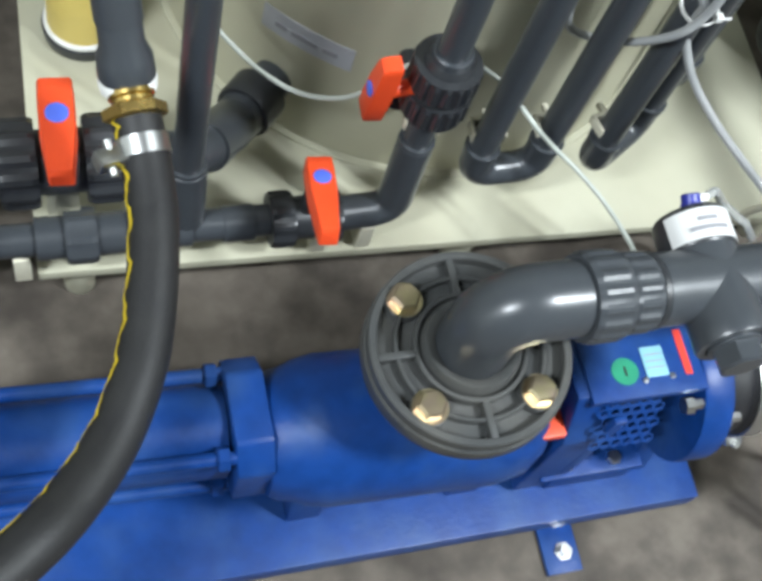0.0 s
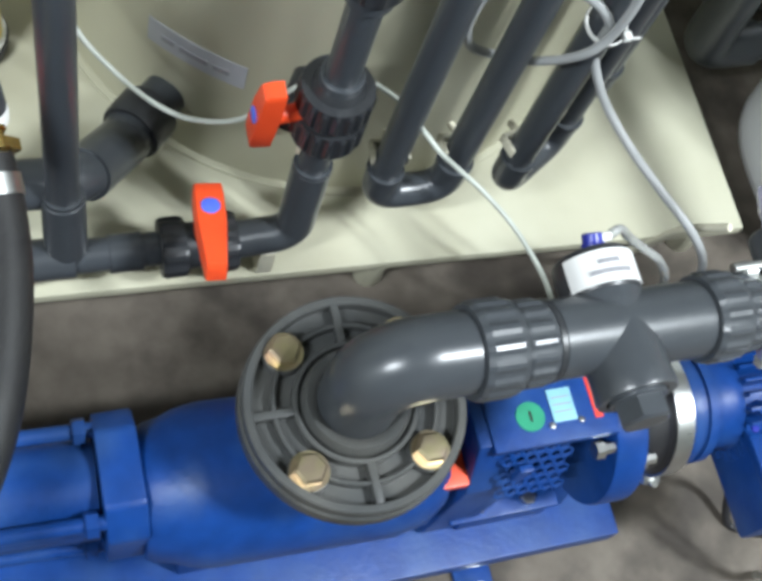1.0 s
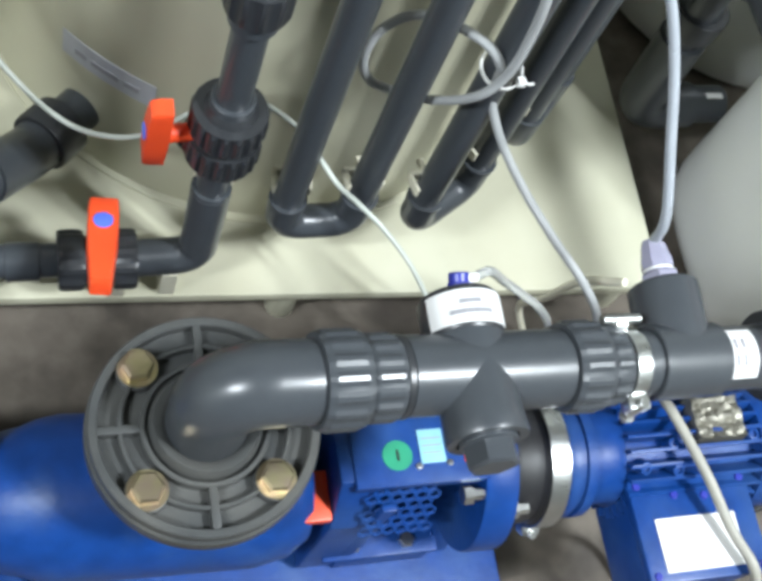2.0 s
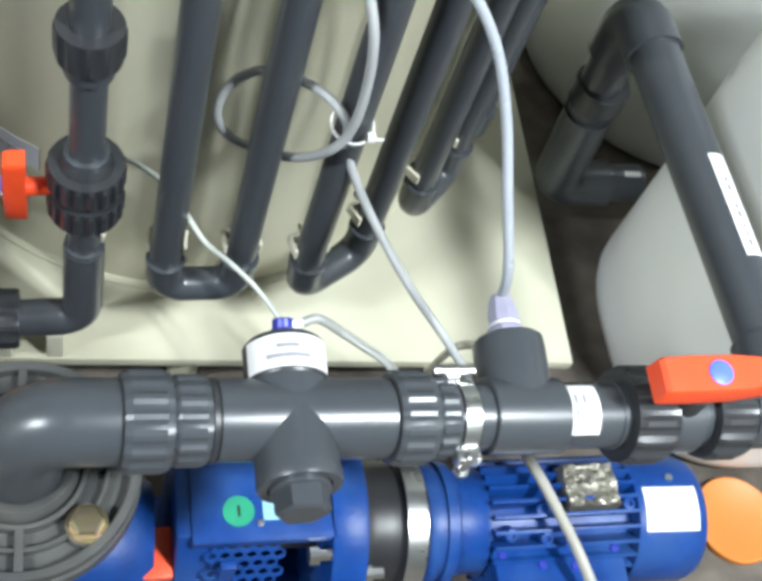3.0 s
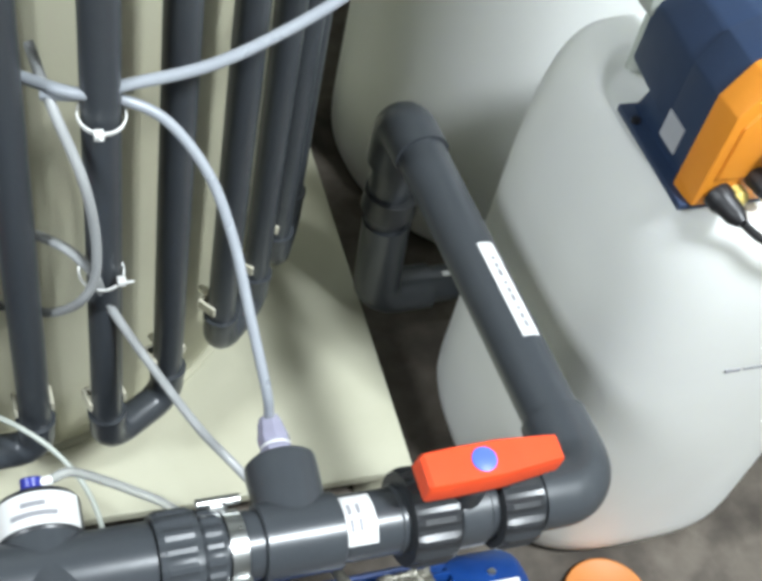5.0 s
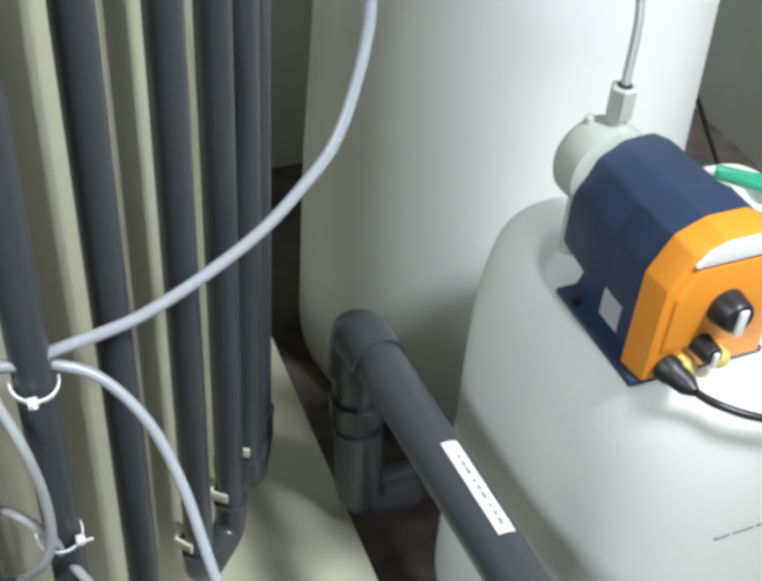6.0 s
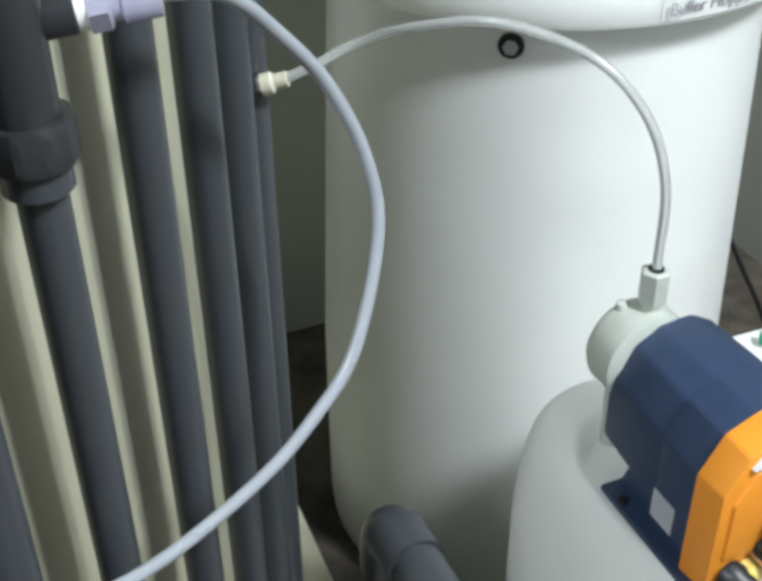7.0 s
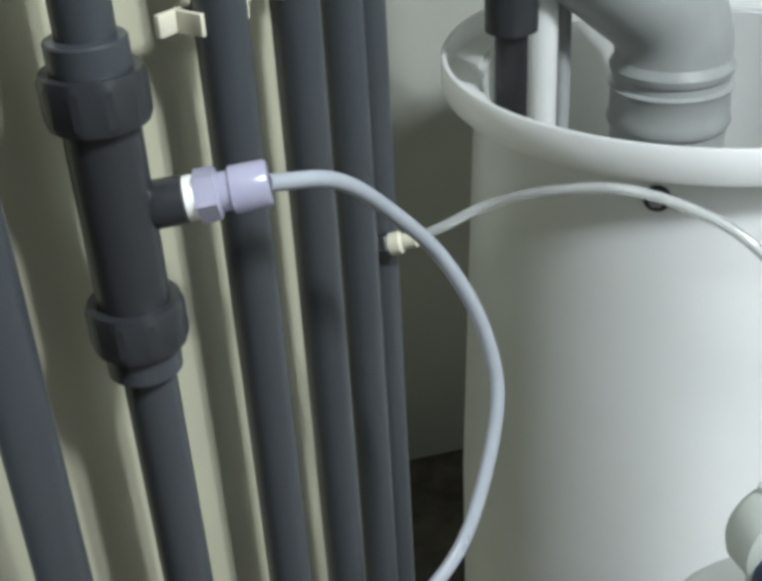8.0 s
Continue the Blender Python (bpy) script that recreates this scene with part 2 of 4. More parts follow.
def curved_label(name, origin, direction, r, h0, h1, a0, a1, mat, parent, label="", steps=14, thick=0.0008):
    """A sticker wrapped on a round body, from h0 to h1 along it and from angle a0 to a1 (degrees from straight up)."""
    bm = bmesh.new()
    s, u, d = frame_of(direction)
    o = Vector(origin)
    grid = []
    for k in range(steps + 1):
        a = radians(a0 + (a1 - a0) * k / steps)
        n = u * math.cos(a) + s * math.sin(a)
        grid.append([bm.verts.new(o + d * h + n * (r + t)) for h, t in ((h0, 0), (h0, thick), (h1, thick), (h1, 0))])
    for a, b in zip(grid, grid[1:]):
        for k in range(3):
            bm.faces.new((a[k], a[k + 1], b[k + 1], b[k]))
    return part(name, bm, mat, parent, label)


def union_nut(parent, origin, direction, r, width, name="union_nut", mat=PVC_DARK, lobes=14, grip=0.085):
    """A grip-ribbed union nut."""
    e = width * 0.16
    prof = [(-width / 2, r * 0.84), (-width / 2, r * 0.94), (-width / 2 + e, r), (width / 2 - e, r), (width / 2, r * 0.94), (width / 2, r * 0.84)]
    return part(name, lathe(prof, origin, direction, lobes=lobes, depth=r * grip, ribbed=(2, 3)), mat, parent, smooth=18)


def socket(parent, origin, direction, r, width, name="socket", mat=PVC):
    """A plain thickened pipe end."""
    prof = [(-width / 2, r * 0.9), (-width / 2, r - 0.001), (-width / 2 + 0.001, r), (width / 2 - 0.001, r), (width / 2, r - 0.001), (width / 2, r * 0.9)]
    return part(name, lathe(prof, origin, direction, 36), mat, parent)


def lever(parent, centre, along, up, length_a, length_b, width, height):
    """A ball valve lever: a tapered bar with a hub and a round blue cap. It points along, from -length_a to length_b."""
    a, w = Vector(along).normalized(), Vector(up).normalized()
    s = w.cross(a)
    bm = bmesh.new()
    rows = []
    for x, half, top in ((-length_a, 0.44, 0.86), (-length_a + 0.003, 0.48, 0.97), (-length_a * 0.45, 0.5, 1.0), (length_b * 0.25, 0.49, 1.0),
                         (length_b * 0.85, 0.36, 0.96), (length_b - 0.003, 0.34, 0.92), (length_b, 0.30, 0.7)):
        c = Vector(centre) + a * x
        rows.append([bm.verts.new(c + s * width * half * k + w * height * z) for k, z in
                     ((-1, 0.08), (-0.97, top * 0.88), (-0.86, top), (0.86, top), (0.97, top * 0.88), (1, 0.08))])
    for p, q in zip(rows, rows[1:]):
        for k in range(6):
            j = (k + 1) % 6
            bm.faces.new((p[k], p[j], q[j], q[k]))
    bm.faces.new(rows[0])
    bm.faces.new(rows[-1])
    bar = part("lever", bm, HANDLE, parent, "orange-red plastic lever")
    part("lever_cap", lathe([(0, width * 0.31), (0.0015, width * 0.31), (0.002, width * 0.28), (0.002, 0)], Vector(centre) + w * (height * 1.0 - 0.0003), w, 24), DOT, bar, "round blue cap")
    return bar


# ---- the room ----
def slab(name, lo, hi, mat, label, category):
    ob = part(name, block(lo, hi, 0), mat, smooth=0)
    return tagged(ob, label, category, kind="structure")


slab("floor", (-3.0, -3.0, -0.1), (1.81, 1.45, 0.0), FLOOR_M, "stained brown-grey concrete workshop floor", "floor")
slab("wall_north", (-3.0, 1.30, 0.0), (1.81, 1.45, 2.8), WALL_M, "pale grey-green painted wall behind the tanks", "wall")
slab("wall_east", (1.66, -2.847, 0.0), (1.81, 1.297, 2.8), EAST_M, "light grey painted wall beside the white tanks", "wall")
# out of view; kept pale as a reflector for west-facing tank sides
slab("wall_west", (-3.0, -3.0, 0.0), (-2.85, 1.297, 2.8), EAST_M, "unseen light grey wall added to bounce light from the west", "wall")
slab("wall_south", (-2.847, -3.0, 0.0), (1.81, -2.85, 2.8), ROOM_M, "dark grey painted workshop wall", "wall")
slab("ceiling", (-3.0, -3.0, 2.803), (1.81, 1.45, 2.95), CEIL_M, "grey painted workshop ceiling", "ceiling")


# ---- skid plate with its feet ----
PLATE_Z = 0.085
plate = thing("base_plate", "beige plastic base plate standing on short feet", "base plate", (0.15, 0.7, 0))
TURN = Matrix.Rotation(-0.025, 4, "Z")
part("plate", block((-0.453, -0.463, 0.070), (0.453, 0.50, PLATE_Z), 0.0025, Matrix.Translation((0.1475, 0.698, 0)) @ TURN), PLATE_M, plate)
part("rim", block((-0.440, -0.452, 0.058), (0.440, -0.442, 0.0705), 0.001, Matrix.Translation((0.1475, 0.698, 0)) @ TURN), PLATE_M, plate)
for fx, fy in ((-0.275, 0.275), (0.155, 0.262), (0.555, 0.255), (-0.26, 1.14), (0.56, 1.12)):
    part("foot", lathe([(0, 0.016), (0.001, 0.0165), (0.05, 0.0165), (0.05, 0.02), (0.0702, 0.02)], (fx, fy, 0), (0, 0, 1), 20), PLATE_M, plate)

# ---- beige reactor tank on the plate ----
TX, TY, TR = 0.162, 0.634, 0.312
reactor = thing("reactor_tank", "tall beige plastic process tank with welded base ring", "tank", (TX, TY, PLATE_Z))
part("shell", lathe([(0, TR - 0.003), (0.012, TR), (1.55, TR), (1.56, TR - 0.01), (1.56, 0)], (TX, TY, PLATE_Z), (0, 0, 1), 128), BEIGE, reactor)
part("weld_bead", lathe([(0, TR + 0.006), (0.003, TR + 0.0055), (0.006, TR - 0.001)], (TX, TY, PLATE_Z), (0, 0, 1), 128), BEIGE, reactor)
tag = curved_label("label", (TX, TY, 0), (0, 0, 1), TR, 0.235, 0.268, 150, 131, GREY_LABEL, reactor, "grey foil label with printed line")
for a0, a1 in ((147, 144), (143, 137.5), (136.5, 134)):
    curved_label("printed_line", (TX, TY, 0), (0, 0, 1), TR + 0.0009, 0.247, 0.254, a0, a1, PRINT, tag, steps=4)

# ---- eight risers with return bends in front of the tank ----
RR = 0.0144
BEND_Z = 0.196
RISERS = [(0.1195, 0.2605), (0.1895, 0.2625), (0.2548, 0.2600), (0.3195, 0.3015), (0.3848, 0.3575), (0.4325, 0.4080), (0.4700, 0.4620), (0.4995, 0.5220)]


def riser_pair(p, q, top=1.75, lean=0.0):
    """Two upright pipes joined at the foot by a return bend."""
    rp = thing("riser_pair", "dark grey PVC riser pipes joined by a return bend", "pipe", (*p, BEND_Z), "risers round the tank")
    a, b = Vector((*p, BEND_Z)), Vector((*q, BEND_Z))
    d = (b - a).normalized()
    for c, dx in ((a, 0.0), (b, lean)):
        part("riser_pipe", rod(c + Vector((0, 0, 0.03)), (c.x + dx, c.y, top), RR, 28), PVC, rp)
    path = bent_path([a + Vector((0, 0, 0.046)), a, b, b + Vector((0, 0, 0.046))], 0.022, 7)
    part("return_bend", sweep(path, RR * 1.17, 28), PVC, rp)
    for c in (a, b):
        part("bend_collar", lathe([(0, RR * 1.1), (0, RR * 1.26), (0.006, RR * 1.26), (0.006, RR)], c + Vector((0, 0, 0.042)), (0, 0, 1), 28), PVC, rp)
    return rp


for i in range(0, 8, 2):
    riser_pair(RISERS[i], RISERS[i + 1], lean=-0.004 if i == 2 else 0.0)


def pipe_clip(x, y, z, ang, label="cream plastic pipe clip on the tank", foot=0.0182):
    """A snap clip: a foot block with two jaws round a riser."""
    c = thing("pipe_clip", label, "pipe clip", (x, y, z), "pipe clips")
    m = Matrix.Translation((x, y, z)) @ Matrix.Rotation(ang, 4, "Z")
    part("jaw", block((-0.0180, -0.004, -0.006), (-0.0148, 0.014, 0.006), 0.001, m), CLIP_M, c)
    part("jaw", block((0.0148, -0.004, -0.006), (0.0180, 0.014, 0.006), 0.001, m), CLIP_M, c)
    part("foot", block((-foot, 0.0135, -0.006), (foot, 0.0175, 0.006), 0.001, m), CLIP_M, c)
    d = (Vector((TX, TY, z)) - Vector((x, y, z))).length - TR
    part("stand_off", block((-0.003, 0.017, -0.003), (0.003, min(max(d, 0.02), 0.028) + 0.002, 0.003), 0.001, m), CLIP_M, c)


for x, y in RISERS:
    ang = math.atan2(TY - y, TX - x) - math.pi / 2
    pipe_clip(x, y, 0.262, ang)
    if x > 0.35:
        pipe_clip(x, y, 1.092, ang, foot=0.030)

# tee with two unions on the fourth riser, and its hose coupling
RX, RY = 0.3168, 0.2985
tee4 = thing("sampling_tee", "dark grey PVC tee between two ribbed unions on a riser", "pipe fitting", (RX, RY, 0.9))
part("tee_body", rod((RX, RY, 0.941), (RX, RY, 1.100), RR * 1.30, 32, 0.002), PVC_DARK, tee4)
for z in (0.9570, 1.0800):
    union_nut(tee4, (RX, RY, z), (0, 0, 1), 0.0255, 0.0255, lobes=10, mat=PVC_DARK, grip=0.035)
for z in (0.936, 1.0985):
    socket(tee4, (RX, RY, z), (0, 0, 1), 0.0195, 0.018, "socket_end")
BR = Vector((0.985, -0.14, 0.10)).normalized()
B0 = Vector((RX, RY + 0.004, 1.0175))
part("side_branch", rod(B0, B0 + BR * 0.0345, 0.0125, 24, 0.001), PVC_DARK, tee4)
part("thread_tape", rod(B0 + BR * 0.0345, B0 + BR * 0.040, 0.0115, 24), WHITE_TAPE, tee4, "white thread tape")
coup = thing("hose_coupling", "translucent violet plastic hose coupling", "coupling", tuple(B0 + BR * 0.040))
part("hex_nut", hexagon(B0 + BR * 0.040, BR, 0.0138, 0.0115), GLAND_M, coup)
part("barrel", lathe([(0, 0.0102), (0.005, 0.0102), (0.006, 0.0122), (0.0235, 0.0122), (0.025, 0.011)], B0 + BR * 0.0515, BR, 24), GLAND_M, coup)

# ---- lower pipe row on the plate, with ball valve and upright with union valve ----
RW = 0.0165
ROW_Y, ROW_Z = 0.254, 0.141
row = thing("pipe_row", "grey PVC pipe run with tee along the base plate", "pipe", (-0.2, ROW_Y, ROW_Z))
VX, VY = -0.1715, 0.268
UX, UY = 0.046, 0.262
part("pipe", rod((-0.62, ROW_Y, ROW_Z + 0.008), (-0.085, ROW_Y, ROW_Z + 0.001), RW, 28), PVC, row)
part("elbow", sweep(bent_path([(-0.02, ROW_Y, ROW_Z), (UX, ROW_Y + 0.003, ROW_Z), (UX, UY, 0.26)], 0.022, 8), RW * 1.12, 28), PVC, row)
socket(row, (-0.200, ROW_Y, ROW_Z + 0.003), (1, 0, 0), RW * 1.22, 0.07, "tee_run")
part("tee_branch", rod((VX, ROW_Y + 0.004, ROW_Z), (VX, VY, ROW_Z + 0.095), RW * 1.18, 28, 0.001), PVC, row)
socket(row, (-0.118, ROW_Y, ROW_Z), (1, 0, 0), RW * 1.14, 0.032, "socket_end")
union_nut(row, (-0.272, ROW_Y, ROW_Z + 0.004), (1, 0, 0), 0.0285, 0.030, lobes=8, mat=PVC)
socket(row, (-0.300, ROW_Y, ROW_Z + 0.004), (1, 0, 0), 0.0215, 0.03, "socket_end")
socket(row, (-0.245, ROW_Y, ROW_Z + 0.004), (1, 0, 0), 0.0215, 0.03, "socket_end")
for cx in (-0.33, -0.03, 0.02):
    part("pipe_bracket", block((cx - 0.008, ROW_Y - 0.014, 0.0852), (cx + 0.008, ROW_Y + 0.014, ROW_Z - RW * 0.8), 0.001), CLIP_M, row)
vl = thing("riser_pipe", "dark grey PVC riser pipe rising from a tee", "pipe", (VX, VY, 0.236))
part("pipe", rod((VX, VY, 0.2362), (VX, VY, 1.7), RR, 28), PVC, vl)
part("collar", lathe([(0, RR), (0, RR * 1.22), (0.006, RR * 1.22), (0.006, RR)], (VX, VY, 0.2362), (0, 0, 1), 28), PVC, vl)

v1 = thing("ball_valve", "dark PVC ball valve with orange-red lever on the lower pipe row", "valve", (-0.052, ROW_Y, ROW_Z), "ball valves")
part("body", rod((-0.085, ROW_Y, ROW_Z), (-0.018, ROW_Y, ROW_Z), 0.0225, 32, 0.002), PVC_DARK, v1)
union_nut(v1, (-0.074, ROW_Y, ROW_Z), (1, 0, 0), 0.0295, 0.024, lobes=10)
union_nut(v1, (-0.024, ROW_Y, ROW_Z), (1, 0, 0), 0.0295, 0.022, lobes=10)
part("stem", rod((-0.049, ROW_Y, ROW_Z), (-0.049, ROW_Y - 0.004, 0.226), 0.008, 20), PVC_DARK, v1)
lever(v1, (-0.049, ROW_Y - 0.020, 0.222), (-0.10, -0.93, 0.22), (0, 0.23, 0.97), 0.030, 0.066, 0.028, 0.024)

up = thing("riser_with_valve", "dark grey PVC riser pipe with bulky ribbed union valve", "pipe", (UX, UY, 0.26))
part("pipe", rod((UX, UY, 0.30), (UX, UY, 1.7), RR, 28), PVC, up)
part("lower_pipe", rod((UX, UY, 0.2602), (UX, UY, 0.32), RR, 28), PVC, up)
part("valve_body", lathe([(0, 0.017), (0.004, 0.024), (0.02, 0.026), (0.06, 0.026), (0.078, 0.022), (0.085, 0.017)], (UX, UY, 0.31), (0, 0, 1), 36), PVC_DARK, up)
union_nut(up, (UX, UY, 0.336), (0, 0, 1), 0.0325, 0.030, lobes=18)
union_nut(up, (UX, UY, 0.372), (0, 0, 1), 0.0325, 0.028, lobes=18)
union_nut(up, (UX, UY, 0.530), (0, 0, 1), 0.026, 0.032, lobes=12)
socket(up, (UX, UY, 0.507), (0, 0, 1), 0.019, 0.02, "socket_end")
socket(up, (UX, UY, 0.394), (0, 0, 1), 0.0185, 0.016, "socket_end")
part("collar", lathe([(0, RR), (0, RR * 1.24), (0.005, RR * 1.24), (0.005, RR)], (UX, UY, 0.2602), (0, 0, 1), 28), PVC, up)
part("stem", rod((UX - 0.026, UY, 0.352), (UX - 0.052, UY - 0.002, 0.352), 0.008, 18), HANDLE, up)
lever(up, (UX - 0.046, UY - 0.002, 0.356), (0, -0.15, 0.99), (-1, 0, 0.0), 0.046, 0.044, 0.024, 0.020)
pipe_clip(UX, UY, 0.285, math.atan2(TY - UY, TX - UX) - math.pi / 2)
part("tank_stub", rod((UX - 0.02, UY + 0.03, 0.285), (UX + 0.02, UY + 0.10, 0.285), 0.013, 20), PVC_DARK, up)

# ---- tank outlet with big valve and the hose line on the west side ----
outlet = thing("tank_outlet", "thick grey PVC elbow pipe leaving the beige tank", "pipe", (-0.12, 0.33, 0.18))
part("pipe", sweep(bent_path([(-0.235, 0.286, 0.232), (-0.158, 0.286, 0.228), (-0.108, 0.352, 0.176), (-0.04, 0.430, 0.162)], 0.040, 10), 0.0225, 28), PVC, outlet)
part("elbow_socket", sweep(bent_path([(-0.150, 0.2965, 0.2197), (-0.108, 0.352, 0.176), (-0.082, 0.382, 0.171)], 0.03, 8), 0.0255, 28), PVC, outlet)
part("flange_collar", lathe([(0, 0.0245), (0, 0.0300), (0.003, 0.0310), (0.034, 0.0310), (0.037, 0.026)], (-0.098, 0.3635, 0.174), (0.65, 0.75, -0.13), 32), PVC_DARK, outlet)
v3 = thing("ball_valve", "large dark PVC ball valve with orange-red lever beside the hose", "valve", (-0.285, 0.286, 0.232), "ball valves")
part("body", rod((-0.335, 0.286, 0.232), (-0.235, 0.286, 0.232), 0.030, 36, 0.002), PVC_DARK, v3)
union_nut(v3, (-0.322, 0.286, 0.232), (1, 0, 0), 0.042, 0.034, lobes=12)
union_nut(v3, (-0.246, 0.286, 0.232), (1, 0, 0), 0.042, 0.034, lobes=12, mat=PVC_DARK)
part("inlet_pipe", rod((-0.60, 0.286, 0.232), (-0.335, 0.286, 0.232), 0.0215, 28), PVC, v3)
socket(v3, (-0.365, 0.286, 0.232), (1, 0, 0), 0.029, 0.05, "socket_end")
part("stem", rod((-0.286, 0.286, 0.25), (-0.286, 0.290, 0.292), 0.011, 20), PVC_DARK, v3)
part("stand", block((-0.30, 0.27, 0.0852), (-0.27, 0.30, 0.205), 0.002), PLATE_M, v3)
lever(v3, (-0.284, 0.292, 0.276), (-0.03, -1, 0.02), (0, 0.02, 1), 0.040, 0.060, 0.033, 0.024)

# hose line: grey pipe, brass hose tail, clamp, black hose with yellow stripe
HL = [Vector(q) for q in ((-0.2269, 0.2047, 0.4040), (-0.2243, 0.1804, 0.3949), (-0.2245, 0.1343, 0.3856), (-0.2329, 0.0772, 0.3785), (-0.2476, 0.0218, 0.3754), (-0.2726, -0.0305, 0.3765), (-0.3046, -0.0742, 0.3890), (-0.3388, -0.1086, 0.4069), (-0.41, -0.16, 0.42), (-0.55, -0.24, 0.36), (-0.80, -0.32, 0.10), (-1.1, -0.36, 0.0195))]
hose_dir = (HL[0] - HL[1]).normalized()
H0 = HL[0]
hp = thing("hose_riser", "grey PVC pipe with reducer feeding the brass hose tail", "pipe", tuple(H0 + hose_dir * 0.05))
GD = Vector((-0.085, 0.40, 0.92)).normalized()
G0 = H0 + hose_dir * 0.040
part("reducer", lathe([(0, 0.0215), (0.004, 0.0225), (0.020, 0.0215), (0.030, 0.0175), (0.06, 0.017)], G0, GD, 32), PVC, hp)
part("pipe", sweep(bent_path([G0 + GD * 0.05, G0 + GD * 0.12, G0 + GD * 0.12 + Vector((-0.02, 0.10, 0.10)), G0 + Vector((-0.05, 0.12, 1.0))], 0.05, 8), 0.0185, 28), PVC, hp)
part("tee_collar", lathe([(0, 0.019), (0, 0.027), (0.035, 0.027), (0.035, 0.019)], G0 + GD * 0.085, GD, 32), PVC, hp)
part("thread_tape", lathe([(0, 0.0190), (0, 0.0222), (0.008, 0.0232), (0.010, 0.0222), (0.010, 0.018)], G0 - GD * 0.009, GD, 28), WHITE_TAPE, hp, "white thread tape")
tail = thing("hose_tail", "worn brass hose tail with hexagon collar", "hose fitting", tuple(H0))
part("barrel", lathe([(0, 0.0165), (0.022, 0.0165), (0.024, 0.0185), (0.040, 0.0185)], H0, hose_dir, 28), BRASS, tail)
part("hexagon_collar", lathe([(0, 0.022), (0.002, 0.0255), (0.010, 0.0255), (0.012, 0.022)], H0 + hose_dir * 0.006, hose_dir, 6), BRASS, tail)
hose = thing("black_hose", "thick black rubber hose with wavy yellow stripe", "hose", tuple(HL[0]))
HP = smooth_path([HL[0] + hose_dir * 0.012] + HL, 10)
HR = 0.0195
part("hose_wall", sweep(HP, HR, 32), RUBBER, hose)


def stripe(path, r, start, half):
    """A thin wavy band on the hose, following its west side."""
    bm = bmesh.new()
    prev = None
    for i, q in enumerate(path):
        d = (path[min(i + 1, len(path) - 1)] - path[max(i - 1, 0)]).normalized()
        s = Vector((0, 0, 1)).cross(d)
        s = s.normalized() if s.length > 0.05 else Vector((1, 0, 0))
        s = -s if s.x > 0 else s
        u = d.cross(s)
        u = -u if u.z < 0 else u
        a0 = start + 0.16 * math.sin(i * 0.9) + 0.07 * math.sin(i * 2.3)
        cur = [bm.verts.new(q + (s * math.cos(a) + u * math.sin(a)) * (r + 0.0006)) for a in (a0 - half, a0, a0 + half)]
        if prev:
            for k in range(2):
                bm.faces.new((prev[k], prev[k + 1], cur[k + 1], cur[k]))
        prev = cur
    return bm


part("yellow_stripe", stripe(HP[1:], HR, 0.42, 0.10), YELLOW, hose, "wavy yellow stripe")
hc = thing("hose_clamp", "shiny steel band clamp on the black hose", "hose clamp", tuple(HL[0] - hose_dir * 0.014), "clamps")
part("band", ring_band(HL[0] - hose_dir * 0.016, hose_dir, HR + 0.0002, 0.015, 0.0015), STEEL, hc)
side = Vector((-0.83, -0.35, 0.30)).normalized()
part("clamp_lug", block((-0.004, -0.0075, -0.008), (0.022, 0.0075, 0.005), 0.002, Matrix.Translation(HL[0] - hose_dir * 0.018 + side * HR) @ side.to_track_quat("X", "Z").to_matrix().to_4x4()), STEEL, hc)
part("clamp_screw", rod(HL[0] - hose_dir * 0.032 + side * (HR + 0.010), HL[0] - hose_dir * 0.004 + side * (HR + 0.010), 0.0032, 12), STEEL, hc)

cup = thing("filter_bowl", "yellow plastic filter bowl with pale lip and dark rim", "filter", (-0.240, 0.545, PLATE_Z))
part("rim", lathe([(0, 0.034), (0.003, 0.0445), (0.016, 0.0455), (0.018, 0.040)], (-0.240, 0.545, PLATE_Z), (0, 0, 1), 40), PVC_DARK, cup)
part("lip", lathe([(0.0175, 0.043), (0.0215, 0.0435), (0.024, 0.040), (0.024, 0.036)], (-0.240, 0.545, PLATE_Z), (0, 0, 1), 40), WHITE_TAPE, cup, "pale lip")
part("bowl", lathe([(0.0235, 0.0395), (0.060, 0.039), (0.095, 0.037), (0.105, 0.032), (0.110, 0.020), (0.110, 0)], (-0.240, 0.545, PLATE_Z), (0, 0, 1), 40), YELLOW_CUP, cup)


# ---- blue pump set ----
def ax(x):
    """The pump's axis."""
    return Vector((x, 0.004 - 0.022 * x, 0.236 - 0.022 * x))


